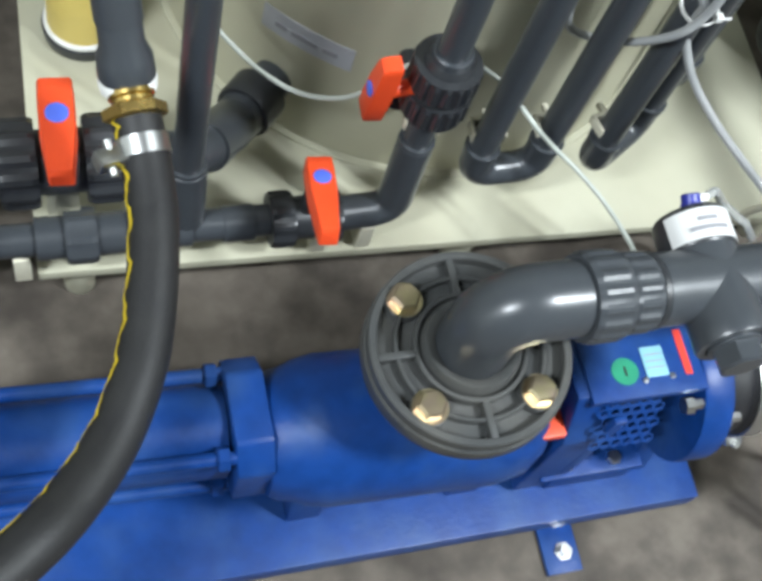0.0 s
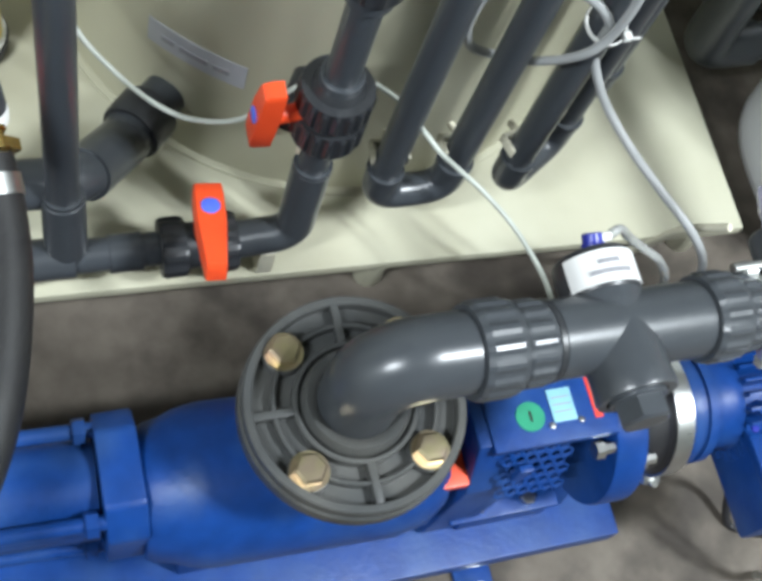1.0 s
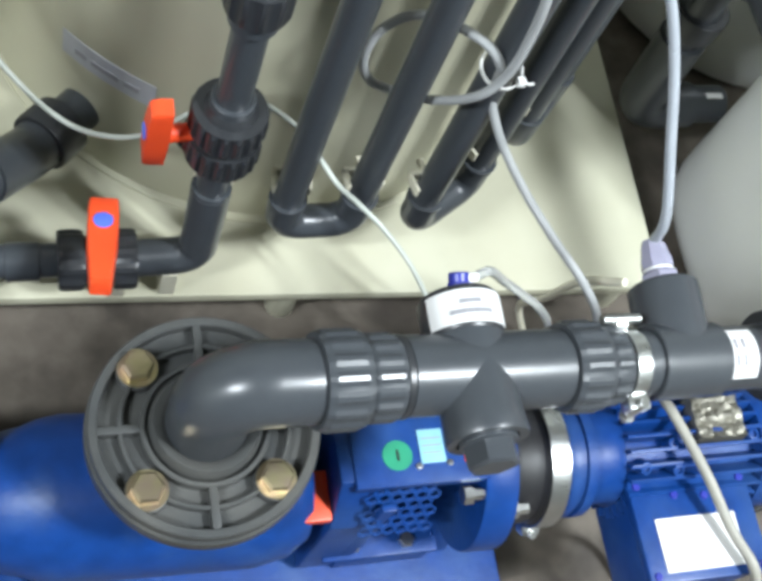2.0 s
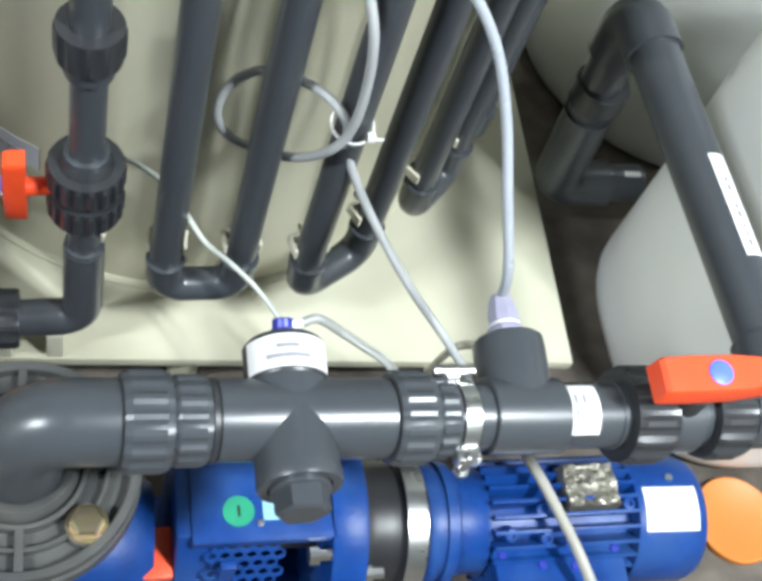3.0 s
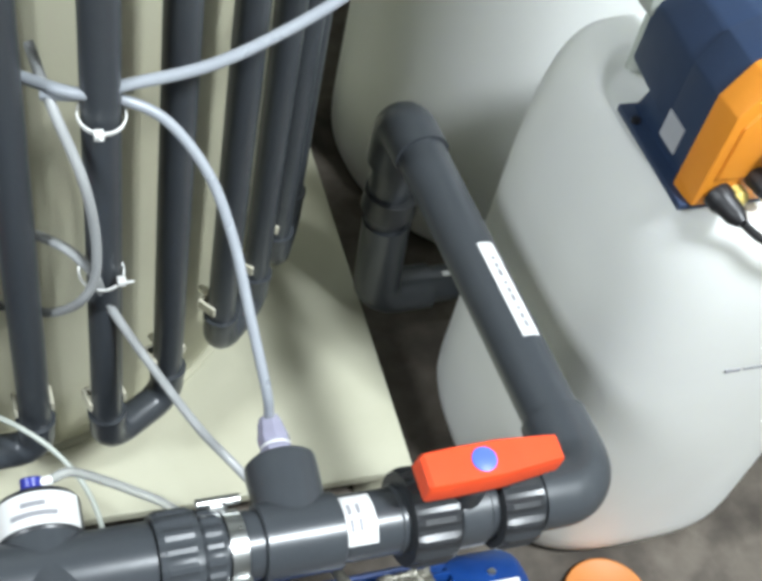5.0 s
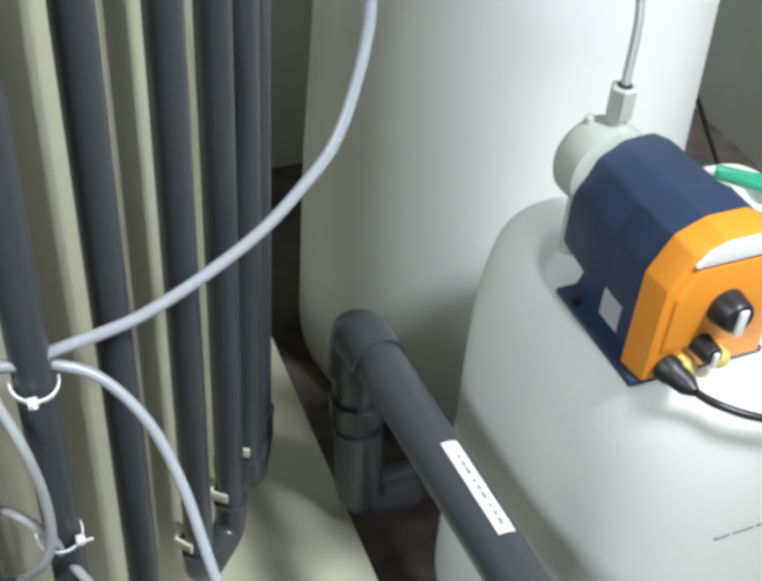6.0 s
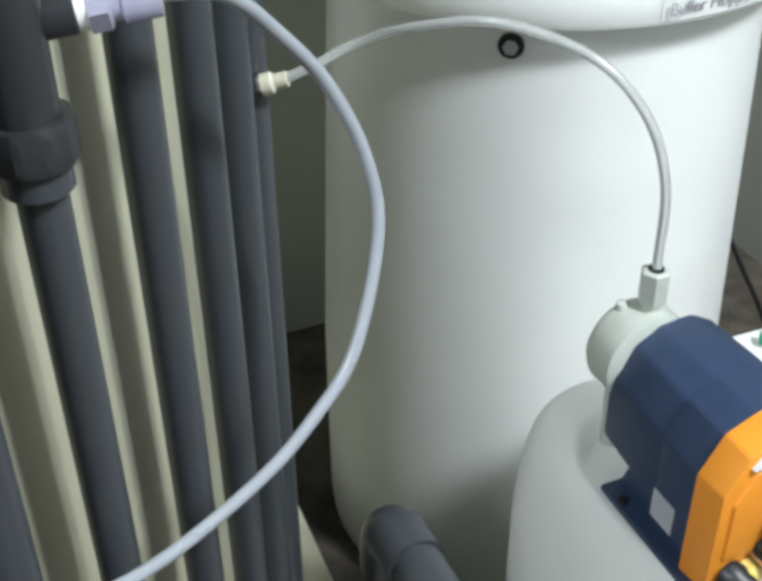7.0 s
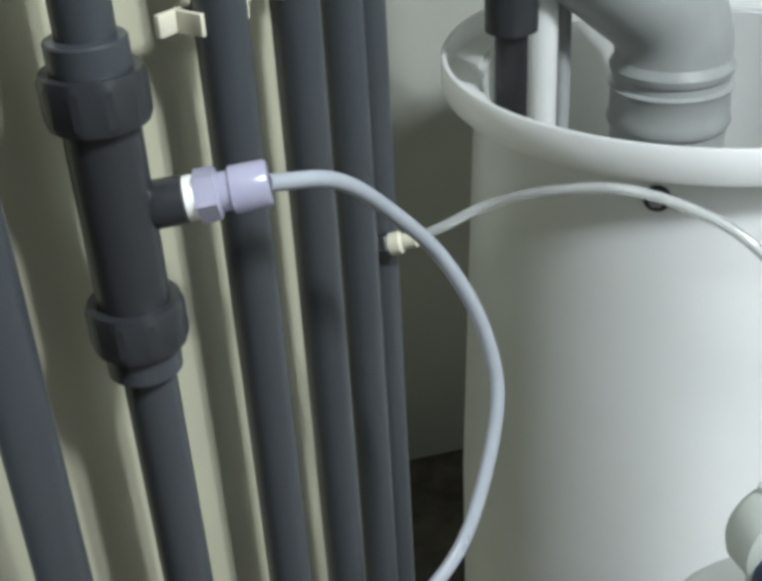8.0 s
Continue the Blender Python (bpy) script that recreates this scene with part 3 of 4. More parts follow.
AD = (ax(1) - ax(0)).normalized()
pump = thing("screw_pump", "blue painted progressing cavity pump on a steel base", "pump", (0, 0, 0))
base = part("base_frame", merge(block((-1.05, -0.0880, 0.087), (0.312, 0.083, 0.0955), 0.002), block((-1.05, -0.0880, 0.066), (0.312, -0.0830, 0.0872), 0.001),
                                block((-1.05, -0.0640, 0.002), (0.300, -0.0580, 0.0872), 0.001), block((-1.05, 0.060, 0.002), (0.300, 0.066, 0.0872), 0.001),
                                block((-1.05, 0.078, 0.066), (0.312, 0.083, 0.0872), 0.001)), BLUE, pump)
for fx in (0.184, -0.52):
    part("anchor_tab", merge(block((fx - 0.020, -0.126, 0.0), (fx + 0.020, -0.063, 0.006), 0.001), block((fx - 0.020, -0.070, 0.005), (fx + 0.020, -0.0638, 0.06), 0.001)), BLUE, pump)
    part("anchor_bolt", lathe([(0, 0.0105), (0.002, 0.0105), (0.0021, 0.0075), (0.009, 0.0065)], (fx + 0.003, -0.104, 0.006), (0, 0, 1), 6), STEEL, pump, "bright steel anchor bolt")
part("stator_tube", lathe([(0, 0.040), (0.80, 0.040)], ax(-0.98), AD, 48), BLUE, pump)
for k, (dy, dz) in enumerate(((-0.036, -0.036), (0.036, -0.036), (-0.036, 0.036), (0.036, 0.036))):
    off = Vector((0, dy, dz))
    part("tie_rod", rod(ax(-0.98) + off, ax(-0.16) + off, 0.0062, 16), BLUE, pump)
    part("tie_nut", hexagon(ax(-0.183) + off, -AD, 0.0105, 0.010), BLUE, pump)
EF = [(-0.052, -0.030), (-0.030, -0.052), (0.030, -0.052), (0.052, -0.030), (0.052, 0.030), (0.030, 0.052), (-0.030, 0.052), (-0.052, 0.030)]
c0 = ax(-0.16)
part("end_flange", prism([(c0.y + y, c0.z + z) for y, z in EF], -0.178, -0.146, 0.004), BLUE, pump)
part("casing", lathe([(0, 0.050), (0.008, 0.055), (0.020, 0.0575), (0.034, 0.063), (0.050, 0.0662), (0.20, 0.0662), (0.228, 0.060), (0.245, 0.048)], ax(-0.148) + Vector((0, -0.008, -0.005)), AD, 56), BLUE, pump)
part("port_neck", lathe([(0, 0.050), (0.06, 0.046), (0.082, 0.050), (0.088, 0.071), (0.0955, 0.0800), (0.1035, 0.0805)], (0, 0.002, 0.252), (0, 0, 1), 48), BLUE, pump)
for fx in (-0.10, 0.06):
    part("support_foot", prism([(-0.045, 0.0957), (0.050, 0.0957), (0.04, 0.20), (-0.035, 0.20)], fx - 0.016, fx + 0.016, 0.002), BLUE, pump)
part("casing_bolt", hexagon(ax(-0.118) + Vector((0, -0.052, 0.022)), (0, -0.9, 0.4), 0.006, 0.005), STEEL, pump)

# lantern with guard
part("lantern_head", prism([(-0.052, 0.10), (0.055, 0.10), (0.055, 0.245), (0.033, 0.304), (-0.030, 0.304), (-0.052, 0.245)], 0.112, 0.148, 0.003), BLUE, pump)
lant = part("lantern_top", prism([(0.036, 0.3000), (0.036, 0.3065), (-0.0345, 0.3065), (-0.0345, 0.3000)], 0.1235, 0.234, 0.0012), BLUE, pump)
part("lantern_back", block((0.146, 0.034, 0.11), (0.234, 0.042, 0.30), 0.002), BLUE, pump)
part("lantern_foot", merge(block((0.146, -0.054, 0.096), (0.236, -0.046, 0.132), 0.001), block((0.130, -0.056, 0.130), (0.240, 0.050, 0.1365), 0.002), block((0.146, -0.052, 0.136), (0.158, -0.046, 0.290), 0.001)), BLUE, pump)
part("lantern_lip", block((0.1235, -0.0365, 0.2955), (0.234, -0.0335, 0.3062), 0.001), BLUE, pump)
for bx in (0.159, 0.210):
    part("foot_bolt", hexagon((bx, -0.044, 0.1365), (0, 0, 1), 0.0078, 0.006), STEEL, pump)
part("lantern_ring", lathe([(0, 0.060), (0, 0.0755), (0.003, 0.0765), (0.026, 0.0765), (0.029, 0.0755), (0.029, 0.05)], ax(0.2345), AD, 56), BLUE, pump)
part("ring_foot", prism([(-0.05, 0.096), (0.05, 0.096), (0.035, 0.18), (-0.035, 0.18)], 0.237, 0.260, 0.002), BLUE, pump)
part("shaft_seal", lathe([(0, 0.018), (0.09, 0.018)], ax(0.147), AD, 24), BLACK, pump, "dark shaft behind the guard")


def guard(x0, x1, z0, z1, y0, y1, cell):
    """Perforated guard: a sheet of six-sided holes."""
    bm = bmesh.new()
    nx, nz = int((x1 - x0) / cell), int((z1 - z0) / (cell * 0.866))
    for j in range(nz):
        for i in range(nx):
            cx, cz = x0 + (i + 0.5 + 0.5 * (j % 2)) * cell, z0 + (j + 0.5) * cell * 0.866
            if cx + cell / 2 > x1 + cell * 0.3:
                continue
            rings = []
            for r, dep in ((0.578, 0.0), (0.41, 0.0), (0.41, 0.0020)):
                ring = []
                for k in range(6):
                    a = radians(60 * k + 30)
                    zz = cz + cell * r * math.sin(a)
                    g = (zz - z0) / (z1 - z0)
                    ring.append(bm.verts.new((cx + cell * r * math.cos(a), y0 + (y1 - y0) * g + dep, zz)))
                rings.append(ring)
            for p, q in zip(rings, rings[1:]):
                for k in range(6):
                    bm.faces.new((p[k], p[(k + 1) % 6], q[(k + 1) % 6], q[k]))
    return bm


part("guard_mesh", guard(0.134, 0.198, 0.2450, 0.3020, -0.0600, -0.0340, 0.0106), BLUE, pump, "perforated blue guard", smooth=0)
part("stud", lathe([(0, 0.005), (0.012, 0.005), (0.012, 0.008), (0.02, 0.008)], (0.236, -0.044, 0.286), (-1, 0, 0), 6), STEEL, pump)
part("stud", lathe([(0, 0.008), (0.008, 0.008), (0.008, 0.005), (0.018, 0.005)], ax(0.264) + Vector((0, -0.052, 0.03)), (1, 0, 0), 6), STEEL, pump)
part("round_sticker", lathe([(0, 0.0125), (0.0007, 0.0125), (0.0007, 0)], (0.1600, -0.012, 0.3066), (0, 0, 1), 28), GREEN, pump, "round green direction sticker")
part("sticker_mark", block((0.1592, -0.0165, 0.3073), (0.1612, -0.0075, 0.3077), 0), BLACK, pump, smooth=0)
plate_n = part("name_plate", block((0.1790, -0.0205, 0.3066), (0.2000, 0.0075, 0.3080), 0.0004), CYAN, pump, "pale blue name plate")
for v in (-0.012, -0.006, 0.0):
    part("printed_line", block((0.1815, v - 0.0006, 0.3080), (0.1975, v + 0.0006, 0.3083), 0), PRINT, plate_n, smooth=0)
for px, py in ((0.1765, -0.0225), (0.2030, -0.0215)):
    part("rivet", lathe([(0, 0.0030), (0.0015, 0.0026), (0.002, 0)], (px, py, 0.3066), (0, 0, 1), 14), STEEL, pump)
part("red_strip", block((0.2160, -0.022, 0.3066), (0.2230, 0.020, 0.3074), 0), RED, pump, "red warning strip", smooth=0)
part("red_cover", block((0.070, -0.048, 0.254), (0.1116, -0.006, 0.264), 0.002), HANDLE, pump, "red plastic cover below the flange")

# motor
motor = thing("electric_motor", "blue electric motor with cooling fins coupled to the pump", "motor", tuple(ax(0.45)))
part("coupling_ring", lathe([(0, 0.048), (0, 0.0565), (0.004, 0.059), (0.012, 0.056), (0.026, 0.056), (0.034, 0.054), (0.038, 0.0588), (0.055, 0.0588), (0.059, 0.054), (0.059, 0.03)], ax(0.2636), AD, 48), BLACK, motor, "black coupling collar")
part("motor_flange", lathe([(0, 0.040), (0, 0.0535), (0.004, 0.0545), (0.010, 0.0545), (0.0105, 0.0515), (0.016, 0.0515), (0.0165, 0.0545), (0.026, 0.054), (0.030, 0.046), (0.050, 0.0445), (0.056, 0.048)], ax(0.3230), AD, 48), BLUE, motor)
part("stator_core", lathe([(0, 0.0400), (0.146, 0.0400)], ax(0.376), AD, 48), BLUE, motor)
for k in range(26):
    a = 2 * math.pi * k / 26
    rad = Vector((0, math.sin(a), math.cos(a)))
    m = Matrix.Translation(ax(0.4515) + rad * 0.0475) @ Matrix(((1, 0, 0), (0, rad.z, rad.y), (0, -rad.y, rad.z))).to_4x4()
    part("cooling_fin", block((-0.071, -0.0017, -0.0090), (0.066, 0.0017, 0.0088), 0.0006, m), BLUE, motor)
for fx, fa in ((0.395, -0.55), (0.425, -0.18), (0.428, -0.62), (0.508, -0.10)):
    rad = Vector((0, math.sin(fa), math.cos(fa)))
    part("fin_boss", lathe([(0, 0.0062), (0.012, 0.0058), (0.0128, 0.0048), (0.0128, 0.0030), (0.010, 0.0028), (0.010, 0)], ax(fx) + rad * 0.043, rad, 18), BLUE, motor)
part("fan_cover", lathe([(0, 0.050), (0, 0.0565), (0.003, 0.0575), (0.060, 0.0575), (0.068, 0.054), (0.072, 0.046), (0.072, 0)], ax(0.515), AD, 56), BLUE, motor)
lab = curved_label("rating_label", ax(0), AD, 0.0577, 0.521, 0.573, -8, 31, LABEL_M, motor, "white rating label")
part("cover_screw", lathe([(0, 0.004), (0.002, 0.0035), (0.0022, 0)], ax(0.553) + Vector((0, 0.018, 0.0545)), (0, 0.3, 0.95), 14), STEEL, motor)
box_o = part("terminal_box", block((0.385, -0.128, 0.178), (0.500, -0.040, 0.245), 0.006), BLUE, motor)
part("box_lid", block((0.382, -0.131, 0.2445), (0.503, -0.037, 0.256), 0.004), BLUE, motor)
part("box_label", block((0.400, -0.122, 0.2562), (0.480, -0.075, 0.2570), 0), LABEL_M, motor, "white label on the terminal box", smooth=0)
for bx, by in ((0.390, -0.124), (0.495, -0.124), (0.390, -0.045), (0.495, -0.045), (0.425, -0.055), (0.455, -0.058)):
    part("lid_screw", lathe([(0, 0.004), (0.0018, 0.0034), (0.002, 0)], (bx, by, 0.2560), (0, 0, 1), 14), NAVY_CAP, motor)


def rough_casting(x0, x1, y0, y1, z0, z1):
    """A rough sand-cast lump with pits."""
    bm = bmesh.new()
    nx, ny = 22, 20
    g = []
    for i in range(nx + 1):
        row_v = []
        for j in range(ny + 1):
            x, y = x0 + (x1 - x0) * i / nx, y0 + (y1 - y0) * j / ny
            edge = min(i, nx - i, j, ny - j)
            h = z0 if edge == 0 else z1 + 0.0055 * noise.noise(Vector((x * 130, y * 130, 0.3))) + 0.003 * noise.noise(Vector((x * 320, y * 320, 1.7)))
            row_v.append(bm.verts.new((x + 0.0015 * noise.noise(Vector((x * 200, y * 90, 5))), y, h)))
        g.append(row_v)
    for i in range(nx):
        for j in range(ny):
            bm.faces.new((g[i][j], g[i + 1][j], g[i + 1][j + 1], g[i][j + 1]))
    bm.faces.new([g[i][0] for i in range(nx + 1)] + [g[nx][j] for j in range(1, ny + 1)] + [g[i][ny] for i in range(nx - 1, -1, -1)] + [g[0][j] for j in range(ny - 1, 0, -1)])
    return bm


part("cast_lug", rough_casting(0.447, 0.500, -0.016, 0.026, ax(0.46).z + 0.046, ax(0.46).z + 0.0585), CAST, motor, "bare rough cast metal lug", smooth=30)


def band_clamp(name, origin, direction, r, width, label, nut, parent=None):
    """A wide band clamp with a lug and a screw."""
    c = thing(name, label, "hose clamp", origin, "clamps")
    part("band", ring_band(origin, direction, r, width, 0.002), STEEL, c)
    s, u, d = frame_of(direction)
    n = Vector(nut).normalized()
    o = Vector(origin) + n * (r + 0.004)
    q = n.to_track_quat("Z", "X").to_matrix().to_4x4()
    part("lug", block((-0.007, -0.009, -0.004), (0.007, 0.009, 0.008), 0.002, Matrix.Translation(o) @ q), STEEL, c)
    t = n.cross(d)
    part("screw", rod(o + n * 0.006 - t * 0.012, o + n * 0.006 + t * 0.012, 0.0038, 12, 0.0008), STEEL, c)
    part("screw_head", hexagon(o + n * 0.006 + d * 0.001 - t * 0.014, -t, 0.0062, 0.005), STEEL, c)
    return c


band_clamp("band_clamp", tuple(ax(0.310)), AD, 0.0592, 0.017, "bright steel band clamp round the black coupling collar", (0, -0.80, -0.60))

# ---- delivery flange with elbow ----
FZ = 0.3600
fl = thing("pipe_flange", "dark grey ribbed plastic flange with four yellow zinc bolts", "flange", (0, 0, FZ))
part("back_ring", lathe([(-0.004, 0.030), (-0.004, 0.0810), (-0.001, 0.0832), (0.012, 0.0830), (0.014, 0.0810), (0.014, 0.030)], (0, 0.001, FZ), (0, 0, 1), 72), FLANGE_M, fl)
for r0, r1, z1 in ((0.0745, 0.0812, 0.0245), (0.0575, 0.0610, 0.0225), (0.0420, 0.0460, 0.0245)):
    part("rib_ring", lathe([(0.0138, r0), (z1 - 0.001, r0), (z1, r0 + 0.001), (z1, r1 - 0.001), (z1 - 0.001, r1), (0.0138, r1)], (0, 0.001, FZ), (0, 0, 1), 72), FLANGE_M, fl)
for k in range(8):
    a = radians(45 * k)
    if k % 2 == 0:
        part("radial_rib", block((0.0455, -0.0030, 0.0138), (0.0750, 0.0030, 0.0235), 0.001, Matrix.Translation((0, 0.001, FZ)) @ Matrix.Rotation(a, 4, "Z")), FLANGE_M, fl)
    else:
        p = Vector((0.0625 * math.cos(a), 0.001 + 0.0625 * math.sin(a), FZ))
        boss = part("bolt_boss", lathe([(0.0138, 0.0155), (0.0215, 0.0150), (0.022, 0.0140), (0.022, 0)], p, (0, 0, 1), 28), FLANGE_M, fl)
        bolt = part("bolt", merge(lathe([(0, 0.0145), (0.002, 0.0145)], p + Vector((0, 0, 0.0222)), (0, 0, 1), 28),
                                  lathe([(0, 0.0118), (0.007, 0.0118), (0.0088, 0.0100), (0.0092, 0.0)], p + Vector((0, 0, 0.0242)), (0, 0, 1), 6)), ZINC, fl, "yellow zinc hexagon bolt")
part("hub", lathe([(0.010, 0.0285), (0.0260, 0.0285), (0.030, 0.0325), (0.031, 0.0370), (0.026, 0.0400), (0.0138, 0.0405)], (0, 0.001, FZ), (0, 0, 1), 56), FLANGE_M, fl)

# ---- main delivery pipe ----
MA, MB = Vector((0.0, 0.001, 0.4550)), Vector((0.6000, 0.0144, 0.4050))
MD = (MB - MA).normalized()


def mp(x):
    """A point on the delivery pipe's axis."""
    return MA + MD * (x / MD.x)


MR = 0.0252
main = thing("delivery_pipe", "glossy grey PVC delivery pipe over the pump with elbow and tees", "pipe", (0, 0, FZ))
part("elbow", sweep(bent_path([(0, 0.001, FZ + 0.012), MA, mp(0.070)], 0.042, 12), MR * 1.16, 40), PVC, main)
part("pipe", rod(mp(0.06), mp(0.44), MR, 40), PVC, main)
union_nut(main, mp(0.0795), MD, 0.0350, 0.032, lobes=16, grip=0.045, mat=PVC)
union_nut(main, mp(0.1085), MD, 0.0312, 0.025, "union_collar", lobes=16, grip=0.05, mat=PVC)
part("seal_ring", ring_band(mp(0.1235), MD, MR, 0.004, 0.0045), PVC_DARK, main)
socket(main, mp(0.189), MD, 0.0288, 0.126, "tee_run")
SB = Vector((0, 1, 0.02)).normalized()
part("sensor_branch", lathe([(0, 0.027), (0.030, 0.029), (0.034, 0.0285), (0.034, 0)], mp(0.180), SB, 40), PVC, main)
PB = Vector((0.02, -1, 0.02)).normalized()
part("plug_branch", lathe([(0, 0.0288), (0.036, 0.0292), (0.048, 0.0300), (0.051, 0.0290), (0.051, 0.0225), (0.047, 0.0220), (0.047, 0)], mp(0.181), PB, 48), PVC, main)
plug = part("plug", merge(lathe([(0.046, 0.0212), (0.053, 0.0212), (0.054, 0.0200)], mp(0.181), PB, 32), hexagon(mp(0.181) + PB * 0.0535, PB, 0.0195, 0.017, 0.002)), PVC, main)
union_nut(main, mp(0.2665), MD, 0.0345, 0.030, lobes=16, grip=0.045, mat=PVC)
union_nut(main, mp(0.2905), MD, 0.0305, 0.017, "union_collar", lobes=16, grip=0.05, mat=PVC)
socket(main, mp(0.357), MD, 0.0290, 0.060, "tee_run")
GB = Vector((0.02, 1, 0.06)).normalized()
part("gauge_branch", lathe([(0, 0.0265), (0.050, 0.0280), (0.060, 0.0275), (0.062, 0.0255), (0.062, 0.0)], mp(0.357), GB, 40), PVC, main)
wl = curved_label("pipe_label", mp(0), MD, MR + 0.0002, 0.3740, 0.4130, -34, 58, LABEL_M, main, "white paper label round the pipe")
for h in (0.385, 0.392, 0.399):
    curved_label("printed_line", mp(0), MD, MR + 0.0009, h, h + 0.0028, -12, 6, PRINT, wl, steps=4)
    curved_label("printed_line", mp(0), MD, MR + 0.0009, h, h + 0.0028, 14, 34, PRINT, wl, steps=4)
band_clamp("pipe_clamp", tuple(mp(0.308)), MD, MR + 0.0002, 0.012, "bright steel band clamp on the delivery pipe", (0, -0.97, 0.0))
pc = thing("clamp_wing_nut", "steel clamp screw head behind the delivery pipe", "screw", tuple(mp(0.300) + Vector((0, 0.024, 0.014))))
part("nut", hexagon(mp(0.300) + Vector((0, 0.024, 0.014)), (0, 0.6, 0.8), 0.0095, 0.008), STEEL, pc)
part("screw_end", rod(mp(0.286) + Vector((0, 0.028, 0.020)), mp(0.318) + Vector((0, 0.028, 0.020)), 0.004, 12), STEEL, pc)

# flow sensor on the first tee
S0 = mp(0.180) + SB * 0.036
sens = thing("flow_sensor", "grey sensor body with white label and dark blue cap", "sensor", tuple(S0))
part("sensor_body", lathe([(0, 0.0285), (0.002, 0.0298), (0.030, 0.0298), (0.033, 0.0275), (0.033, 0)], S0 - SB * 0.012, SB, 40), PVC_DARK, sens)
sl = curved_label("sensor_label", S0 - SB * 0.012, SB, 0.0299, 0.003, 0.028, -68, 62, LABEL_M, sens, "white label with two printed lines")
for h, w in ((0.017, 16), (0.0095, 30)):
    curved_label("printed_line", S0 - SB * 0.012, SB, 0.0308, h, h + 0.0035, -w - 4, w - 6, PRINT, sl, steps=6)
part("blue_cap", lathe([(0, 0.0085), (0.008, 0.0085), (0.009, 0.0075), (0.015, 0.0075), (0.016, 0.0060), (0.016, 0)], S0 + SB * 0.019 + Vector((-0.002, 0, 0.012)), (0, 0.92, 0.40), 24), NAVY_CAP, sens, "dark blue push-in cap")
part("cap_collet", rod(S0 + SB * 0.029 + Vector((0.004, 0, 0.017)), S0 + SB * 0.029 + Vector((0.012, 0.001, 0.017)), 0.0036, 14), WHITE_TAPE, sens)

# gauge gland
GT = mp(0.357) + GB * 0.062
gl = thing("cable_gland", "translucent violet plastic gland on a grey tee", "gland", tuple(GT))
part("hexagon_base", hexagon(GT, GB, 0.0155, 0.010), GLAND_M, gl)
part("gland_body", lathe([(0, 0.0118), (0.003, 0.0118), (0.004, 0.0105), (0.012, 0.0105)], GT + GB * 0.010, GB, 24), GLAND_M, gl)
part("gland_nut", lathe([(0, 0.0128), (0.008, 0.0128), (0.010, 0.0118), (0.020, 0.0100), (0.0205, 0.0088), (0.024, 0.0085), (0.024, 0.004)], GT + GB * 0.014, GB, 8), GLAND_M, gl)
part("seal_ring", ring_band(GT + GB * 0.0125, GB, 0.0100, 0.002, 0.0022, 24), LABEL_M, gl, "white seal ring")

# ball valve and elbow at the end
v4 = thing("ball_valve", "dark PVC ball valve with orange-red lever on the delivery pipe", "valve", tuple(mp(0.49)), "ball valves")
part("body", rod(mp(0.432), mp(0.560), 0.0268, 40, 0.001), PVC, v4)
part("valve_body", lathe([(0, 0.028), (0.002, 0.0305), (0.026, 0.0305), (0.028, 0.028)], mp(0.477), MD, 40), PVC, v4)
union_nut(v4, mp(0.4565), MD, 0.0385, 0.036, lobes=14)
union_nut(v4, mp(0.5300), MD, 0.0370, 0.034, lobes=14)
part("stem", lathe([(0, 0.015), (0.03, 0.015), (0.034, 0.011), (0.046, 0.010)], mp(0.487) + Vector((0, 0, 0.018)), (0, 0, 1), 24), PVC_DARK, v4)
lever(v4, mp(0.487) + Vector((0, -0.002, 0.058)), (0.995, 0.03, -0.03), (0.03, -0.12, 0.99), 0.046, 0.066, 0.031, 0.025)

BA, BB = Vector((0.6055, 0.0150, 0.4045)), Vector((0.5855, 0.4570, 0.4050))
bp = thing("return_pipe", "grey PVC return pipe running back to the tanks", "pipe", tuple(BA))
part("elbow", sweep(bent_path([mp(0.553), BA, BA + (BB - BA) * 0.15], 0.036, 10), MR * 1.15, 40), PVC, bp)
part("pipe", rod(BA + (BB - BA) * 0.12, BB + (BA - BB) * 0.1, MR, 40), PVC, bp)
part("rear_elbow", sweep(bent_path([BB + (BA - BB) * 0.13, BB, BB + Vector((0, 0, -0.06))], 0.034, 10), MR * 1.15, 40), PVC, bp)
part("drop_pipe", rod(BB + Vector((0, 0, -0.05)), (BB.x + 0.020, BB.y, 0.12), MR * 0.92, 36), PVC, bp)
socket(bp, (BB.x + 0.009, BB.y, 0.283), (0, 0, 1), MR * 1.24, 0.03, "socket_end", PVC_DARK)
part("lower_elbow", sweep(bent_path([(BB.x + 0.011, BB.y, 0.25), (BB.x + 0.020, BB.y, 0.113), (BB.x + 0.09, BB.y + 0.002, 0.113)], 0.03, 10), MR * 1.12, 36), PVC, bp)
part("floor_pipe", rod((BB.x + 0.08, BB.y + 0.002, 0.113), (0.72, BB.y + 0.004, 0.113), MR * 0.92, 36), PVC, bp)
bdir = (BB - BA).normalized()
rl = curved_label("pipe_label", BA, bdir, MR, 0.137, 0.246, -9, 31, LABEL_M, bp, "long white label on the return pipe")
